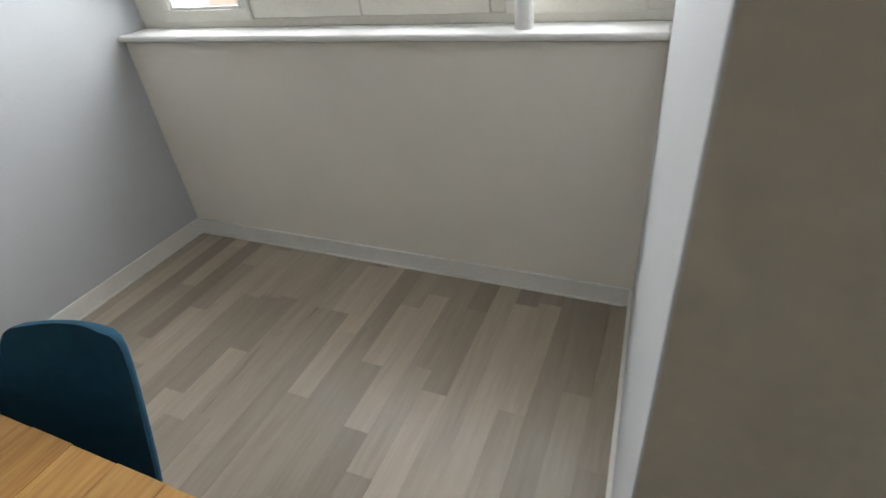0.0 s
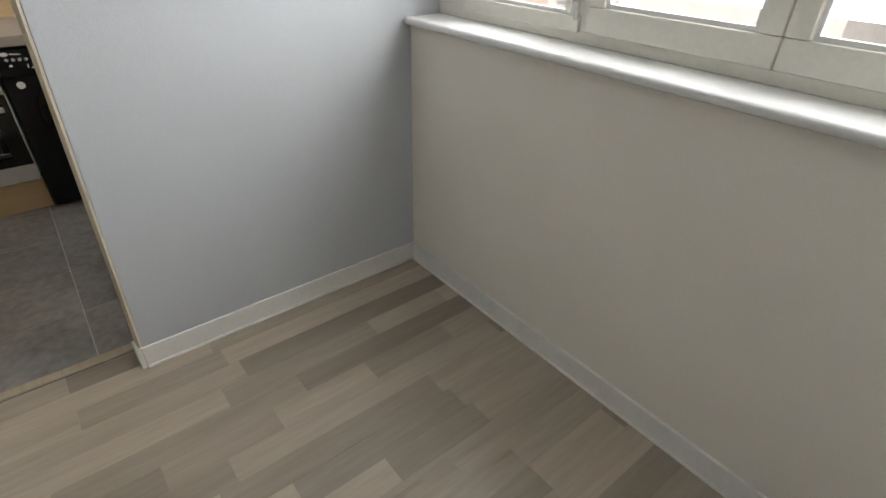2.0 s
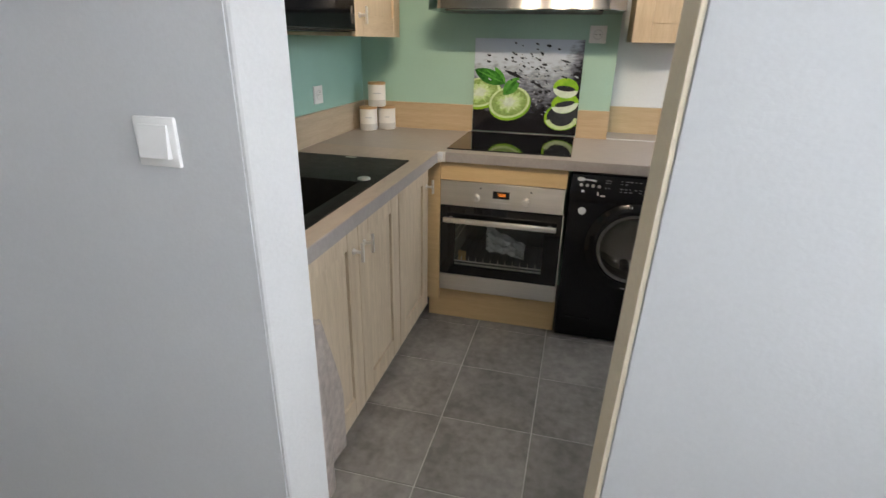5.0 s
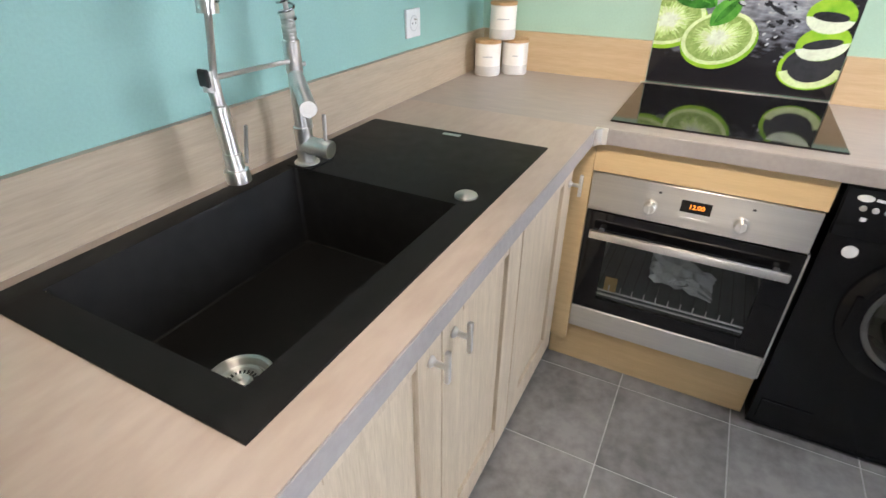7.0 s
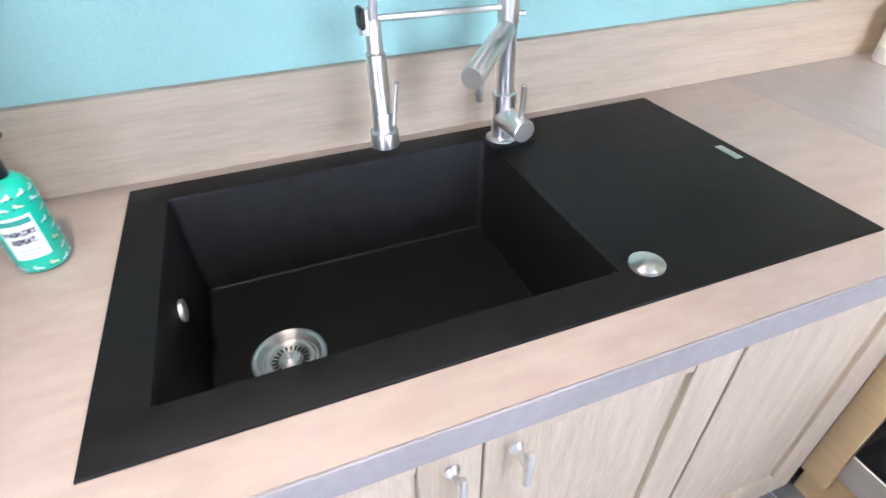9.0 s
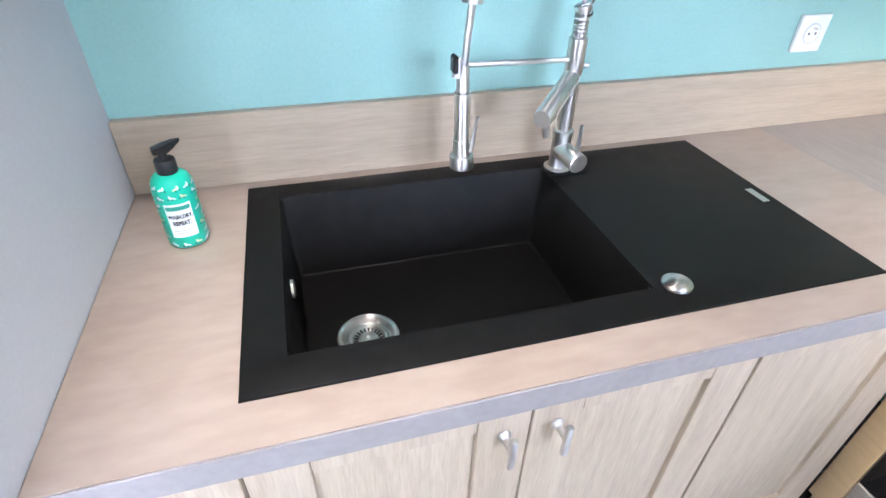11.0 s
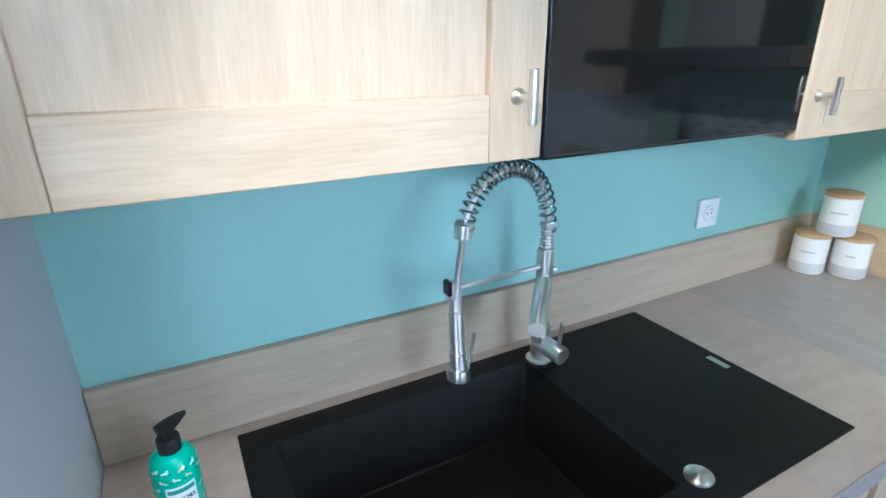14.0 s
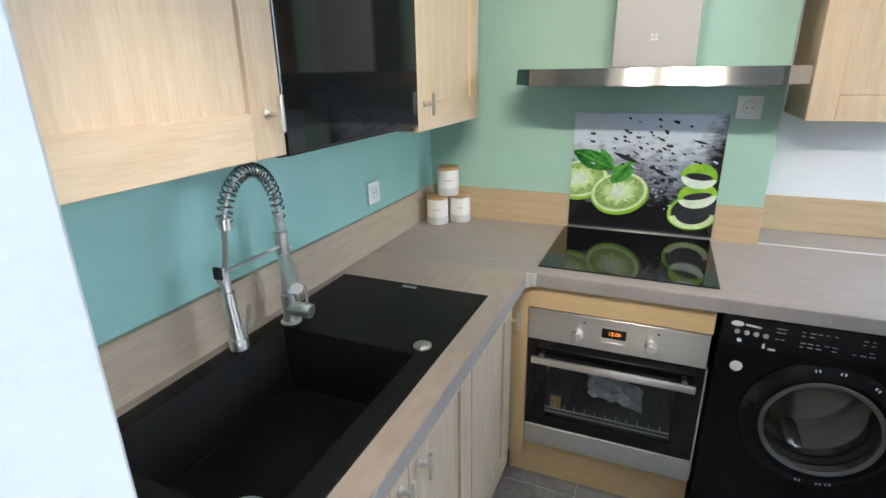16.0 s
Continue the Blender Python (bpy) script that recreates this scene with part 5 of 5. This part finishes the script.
for a0 in (100, 82, 55, 262, 278, 285):
    for k in range(2):
        a = radians(a0 + 3.0 * k)
        c, sn_ = math.cos(a), math.sin(a)
        tick = prism(bmesh.new(), [(CY + (0.200 + d) * c - w * sn_, CZ + (0.200 + d) * sn_ + w * c) for d, w in ((-0.005, -0.0015), (0.005, -0.0015), (0.005, 0.0015), (-0.005, 0.0015))], MX + 0.018, MX + 0.0215, "x")
        part("tick_mark", tick, PRINT_WHITE, pd, "white tick mark")
part("drawer", B(MX + 0.001, MY0 + 0.02, 0.03, MX + 0.006, MY0 + 0.16, 0.12, 0.002), BLACK_GLOSS, wm, "filter flap")

# ---- kitchen ceiling light (seen as glints on the steel) ----
LAMP_GLOW = glow("lamp_face", (1.0, 0.86, 0.66), 14.0)
cl = thing("ceiling_light", (1.92, 0.97, CEIL), "white spot bar with four lit bulbs hanging from the ceiling", "ceiling light")
LZ = 2.15
part("rod", tube(bmesh.new(), [(1.93, 0.97, CEIL - 0.02), (1.93, 0.97, LZ + 0.02)], 0.007, 10), PLASTIC_WHITE, cl)
part("ceiling_cup", tube(bmesh.new(), [(1.93, 0.97, CEIL - 0.03), (1.93, 0.97, CEIL)], [0.045, 0.05], 20), PLASTIC_WHITE, cl)
part("bar", B(1.918, 0.66, LZ, 1.942, 1.28, LZ + 0.022, 0.004, 2), PLASTIC_WHITE, cl)
for y in (0.715, 0.85, 1.055, 1.215):
    s = part("spot", tube(bmesh.new(), [(1.93, y, LZ), (1.925, y, LZ - 0.02), (1.90, y, LZ - 0.06)], [0.010, 0.024, 0.03], 20), PLASTIC_WHITE, cl)
    part("bulb", tube(bmesh.new(), [(1.8995, y, LZ - 0.061), (1.8975, y, LZ - 0.065)], [0.027, 0.024], 20), LAMP_GLOW, s, "lit bulb face")
for y, watts, aim, cone in ((0.715, 25, (1.52, 0.36, 0.75), 64), (0.85, 31, (0.0, 0.72, 1.45), 80), (1.055, 31, (0.0, 0.84, 1.45), 80), (1.215, 31, (0.0, 0.98, 1.45), 80)):
    b = lamp("bulb_light", "SPOT", watts, (1.0, 0.85, 0.63), look((1.88, y, LZ - 0.08), aim))
    b.data.spot_size, b.data.spot_blend, b.data.shadow_soft_size = radians(cone), 0.9, 0.025

# ---- dining table and chairs ----
tb = thing("dining_table", (3.7, 0.6, 0), "varnished pine table with plank top and dark edge", "table")
TX0, TX1, TY0, TY1, TZ = 3.292, 4.11, 0.22, 1.008, 0.742
rs = random.Random(21)
nb = 7
for k in range(nb):
    x0, x1 = TX0 + (TX1 - TX0) * k / nb, TX0 + (TX1 - TX0) * (k + 1) / nb
    part("board", B(x0, TY0, TZ - 0.025, x1 - 0.0006, TY1 + 0.0015 * (k % 2), TZ + 0.0003 * (k % 2), 0.0012), TABLE_WOOD, tb)
for x, y, r in ((3.66, 0.905, 0.012), (3.44, 0.72, 0.009), (3.93, 0.62, 0.012)):
    part("knot", prism(bmesh.new(), [(x + r * math.cos(a), y + 2.3 * r * math.sin(a)) for a in (2 * math.pi * i / 16 for i in range(16))], TZ - 0.004, TZ + 0.0009), KNOT_WOOD, tb, "dark brown knot")
part("edge_strip", B(TX0 - 0.006, TY0, TZ - 0.028, TX0 - 0.0003, TY1, TZ - 0.0005, 0.002), DARK_WOOD, tb, "dark worn edge strip")
part("apron", B(TX0 + 0.05, TY0 + 0.05, TZ - 0.11, TX1 - 0.05, TY1 - 0.05, TZ - 0.028), DARK_WOOD, tb)
for x, y in ((TX0 + 0.06, TY0 + 0.06), (TX1 - 0.06, TY0 + 0.06), (TX0 + 0.06, TY1 - 0.06), (TX1 - 0.06, TY1 - 0.06)):
    part("leg", B(x - 0.025, y - 0.025, 0, x + 0.025, y + 0.025, TZ - 0.028, 0.003), DARK_WOOD, tb)

CHAIR_LEG = material("beech_leg", (0.52, 0.36, 0.2), 0.45, var=0.08, stretch=(8, 8, 1))


def shell_chair():
    """An upholstered shell chair at the origin, sitter facing -y, backrest at +y."""
    c = thing("dining_chair", (0, 0, 0), "petrol blue fabric shell chair with rounded back", "chair", "blue chairs round the table")
    bm = bmesh.new()
    rows = []
    prof = [(-0.22, 0.450), (-0.19, 0.462), (-0.08, 0.452), (0.04, 0.447), (0.105, 0.462), (0.148, 0.515), (0.182, 0.60), (0.217, 0.70), (0.243, 0.778), (0.256, 0.820), (0.2615, 0.841), (0.264, 0.851), (0.265, 0.855)]
    half = [0.16, 0.205, 0.225, 0.228, 0.215, 0.203, 0.190, 0.175, 0.160, 0.149, 0.137, 0.120, 0.094]
    wing = [0.03, 0.04, 0.05, 0.055, 0.06, 0.06, 0.052, 0.042, 0.032, 0.026, 0.022, 0.02, 0.018]
    n = 24
    for (y, z), w, wg in zip(prof, half, wing):
        row = []
        for i in range(n + 1):
            s = -1 + 2 * i / n
            lift = wg * abs(s) ** 2.2
            back = z > 0.5
            row.append((w * s, y - (lift if back else lift * 0.3), z + (0 if back else lift)))
        rows.append(row)
    th = 0.022
    front = [[bm.verts.new(p) for p in r] for r in rows]
    rear = []
    for j, r in enumerate(rows):
        a, b = Vector(rows[max(j - 1, 0)][n // 2]), Vector(rows[min(j + 1, len(rows) - 1)][n // 2])
        d = (b - a).normalized()
        nn = Vector((0, d.z, -d.y))
        tt = th if 0 < j < len(rows) - 1 else th * 0.5
        rear.append([bm.verts.new(Vector(p) + nn * (tt if 0 < i < n else tt * 0.4)) for i, p in enumerate(r)])
    for A in (front, rear):
        for r0, r1 in zip(A, A[1:]):
            for i in range(n):
                bm.faces.new((r0[i], r0[i + 1], r1[i + 1], r1[i]))
    for r0, r1 in ((front[0], rear[0]), (front[-1], rear[-1])):
        for i in range(n):
            bm.faces.new((r0[i], r0[i + 1], r1[i + 1], r1[i]))
    for i in (0, n):
        for j in range(len(rows) - 1):
            bm.faces.new((front[j][i], front[j + 1][i], rear[j + 1][i], rear[j][i]))
    part("shell", bm, FABRIC_BLUE, c)
    part("seat_frame", B(-0.15, -0.15, 0.405, 0.15, 0.12, 0.425, 0.004), BLACK_PLASTIC, c, "black under-frame")
    for sx in (-1, 1):
        for sy in (-1, 1):
            part("leg", tube(bmesh.new(), [(0.13 * sx, 0.11 * sy - 0.01, 0.415), (0.20 * sx, 0.19 * sy - 0.01, 0.0)], [0.016, 0.010], 12), CHAIR_LEG, c, "tapered beech leg")
    return c


ch = shell_chair()
ch.matrix_basis = pose(3.655, 0.907, 0, 0, 0, 12)
copy_thing(ch, pose(3.08, 0.40, 0, 0, 0, 83))

# ---- outside: street ground and houses beyond the windows ----
GROUND_Z = -9.0
ASPHALT = material("asphalt", (0.06, 0.06, 0.062), 0.9, var=0.2, scale=0.5, grain=8, bump=0.05)
RENDER = material("white_render", (0.88, 0.88, 0.87), 0.85, var=0.05, scale=0.6, grain=6, bump=0.05)
RENDER_PINK = material("pink_render", (0.78, 0.68, 0.62), 0.85, var=0.05, scale=0.6, grain=6, bump=0.05)
ROOF = material("red_roof_tile", (0.40, 0.16, 0.13), 0.75, var=0.25, scale=1.2, grain=12, bump=0.2)
SHUTTER = material("dark_window", (0.20, 0.23, 0.26), 0.15, var=0.1, bump=0)
FENCE = material("weathered_fence", (0.16, 0.12, 0.11), 0.8, var=0.2, scale=3)
bm = bmesh.new()
bm.faces.new([bm.verts.new(q) for q in ((-1500, -1500, GROUND_Z), (1500, -1500, GROUND_Z), (1500, 1500, GROUND_Z), (-1500, 1500, GROUND_Z))])
structure("ground", bm, ASPHALT, "grey street ground far below")


def house(x, y, w, d, h, roof_h, yaw, wall_mat, label, rows, chim=True):
    """A house with a tiled gable roof and windows in its front, which faces -y."""
    hs = thing("house", (0, 0, 0), label, "house", "houses across the street")
    z = 0.0
    part("wall", prism(bmesh.new(), [(0, 0), (d, 0), (d, h), (d / 2, h + roof_h), (0, h)], -w / 2, w / 2, "x"), wall_mat, hs, smooth=False)
    bm = bmesh.new()
    for s in (-1, 1):
        y0, y1 = (d / 2, -0.5) if s < 0 else (d / 2, d + 0.5)
        z0, z1 = h + roof_h + 0.05, h - 0.5 * roof_h / (d / 2) + 0.05
        prism(bm, [(y0, z0), (y1, z1), (y1, z1 + 0.22), (y0, z0 + 0.22)], -w / 2 - 0.4, w / 2 + 0.4, "x")
        steps = 16
        for k in range(steps):
            f = (k + 0.2) / steps
            yy, zz = y0 + (y1 - y0) * f, z0 + (z1 - z0) * f + 0.22
            box(bm, -w / 2 - 0.4, min(yy, yy + s * 0.08), zz - 0.03, w / 2 + 0.4, max(yy, yy + s * 0.08), zz + 0.05)
    rf = part("roof", bm, ROOF, hs, "red clay tile roof", smooth=False)
    part("gutter", B(-w / 2 - 0.4, -0.65, h - 0.5 * roof_h / (d / 2) - 0.05, w / 2 + 0.4, -0.5, h - 0.5 * roof_h / (d / 2) + 0.10), LACQUER, hs, "white gutter")
    if chim:
        part("chimney", B(w * 0.22, d * 0.3, h, w * 0.22 + 0.7, d * 0.3 + 0.9, h + roof_h + 0.9), RENDER, rf)
    cols = max(1, int(w / 2.6))
    for r in range(rows):
        for c in range(cols):
            cx, cz = -w / 2 + w * (c + 0.5) / cols, 0.55 + r * 2.7
            wnd = part("window", B(cx - 0.55, -0.10, cz, cx + 0.55, -0.01, cz + 1.1), LACQUER, hs, "white framed window")
            bmg = bmesh.new()
            for q in (-0.46, 0.03):
                for k in range(3):
                    box(bmg, cx + q, -0.115, cz + 0.07 + k * 0.335, cx + q + 0.43, -0.101, cz + 0.36 + k * 0.335)
            part("pane", bmg, SHUTTER, wnd, "dark window panes")
            part("sill", B(cx - 0.65, -0.25, cz - 0.12, cx + 0.65, -0.101, cz), LACQUER, wnd)
    hs.matrix_basis = pose(x, y, GROUND_Z, 0, 0, yaw)
    return hs


house(-20.1, 31, 2.9, 8.0, 7.45, 2.0, 4, RENDER, "white rendered house with red tile roof across the street", 3)
house(-26.3, 34, 5.6, 8.0, 7.2, 2.2, 0, RENDER_PINK, "pale pink rendered house with red tile roof", 1)
house(-11.6, 34, 13.4, 9.0, 10.6, 2.6, -2, RENDER, "tall white rendered house with red tile roof", 1)
house(4.0, 34, 12.0, 9.0, 9.4, 2.8, -4, RENDER, "long white rendered house with red tile roof", 3)
house(19.0, 36, 12.0, 9.0, 9.8, 2.8, -8, RENDER, "white rendered house across the street", 3)
house(-38.0, 40, 12.0, 10.0, 8.5, 3.0, 10, RENDER, "far white house with red roof", 3)
annex = thing("annex", (-17.2, 29.5, GROUND_Z), "low white flat-roofed annex beside the house", "annex")
part("wall", B(-18.5, 29.0, GROUND_Z, -15.7, 30.9, -3.3), RENDER, annex, smooth=False)
part("coping", B(-18.6, 28.9, -3.3, -15.6, 30.95, -3.22), LACQUER, annex)
fn = thing("fence", (-17.2, 29.1, -3.22), "dark weathered terrace fence on the annex roof", "fence")
for k in range(8):
    part("post", B(-18.5 + k * 0.4, 29.1, -3.22, -18.44 + k * 0.4, 29.16, -2.66), FENCE, fn)
for k in range(3):
    part("slat", B(-18.5, 29.06, -3.16 + 0.17 * k, -15.64, 29.09, -3.03 + 0.17 * k), FENCE, fn)

# ---- kitchen floor tiles ----
ft = structure("floor_kitchen", B(KX0, 0.0, -0.03, 2.058, WY, -0.002), GROUT, "dark grey square floor tiles with light grout")
PX_, PY_ = 0.3620, 0.3560
X0_, Y0_ = 0.990 - 4 * PX_, 0.860 - 3 * PY_
tile_mesh = {}


def tile_piece(x0, y0, x1, y1):
    """One tile cut to its bay; whole tiles share one mesh."""
    key = (round(x1 - x0, 3), round(y1 - y0, 3))
    if key not in tile_mesh:
        tile_mesh[key] = to_mesh("tile", B(0, 0, -0.008, x1 - x0, y1 - y0, 0, 0.0012), False)
        tile_mesh[key].materials.append(TILE)
    ob = new("tile", tile_mesh[key])
    ob.location = (x0, y0, 0)
    ob.parent = ft


for i in range(8):
    for j in range(9):
        a, b = X0_ + i * PX_ + 0.002, X0_ + (i + 1) * PX_ - 0.002
        c, d = Y0_ + j * PY_ + 0.002, Y0_ + (j + 1) * PY_ - 0.002
        a, b, c, d = max(a, KX0), min(b, 2.057), max(c, 0.0), min(d, WY)
        if b - a > 0.02 and d - c > 0.02:
            tile_piece(a, c, b, d)

# ---- living-room floor strips ----
fl = structure("floor_living", B(2.10, BACK, -0.03, EAST, WY, -0.004), DARK_WOOD, "greige wood-look laminate laid in narrow strips")
strip_mesh = {}
rs = random.Random(4)
rest = []
SW = 0.0985
for k in range(int((EAST - 2.09) / SW) + 1):
    x0, x1 = 2.101 + k * SW, min(2.101 + (k + 1) * SW, EAST) - 0.0003
    y = BACK - rs.uniform(0, 0.5)
    while y < WY - 0.01:
        ln = rs.choice((0.36, 0.48, 0.60, 0.76, 0.95))
        a, b = max(y, BACK), min(y + ln, WY) - 0.0003
        y += ln
        if b - a < 0.02:
            continue
        if x0 < 4.70 and b > 0.55 and x1 - x0 > 0.09:
            key = round(b - a, 3)
            if key not in strip_mesh:
                strip_mesh[key] = to_mesh("strip", B(0, 0, -0.004, SW - 0.0003, b - a, 0, 0.0004), False)
                strip_mesh[key].materials.append(PLANK)
            ob = new("strip", strip_mesh[key])
            ob.location = (x0, a, 0)
            ob.parent = fl
        else:
            rest.append((x0, a, x1, b))
bm = bmesh.new()
for x0, a, x1, b in rest:
    box(bm, x0, a, -0.004, x1, b, 0)
tagged(part("strip_rest", bm, PLANK, fl, "greige laminate strips", smooth=False), kind="stuff")
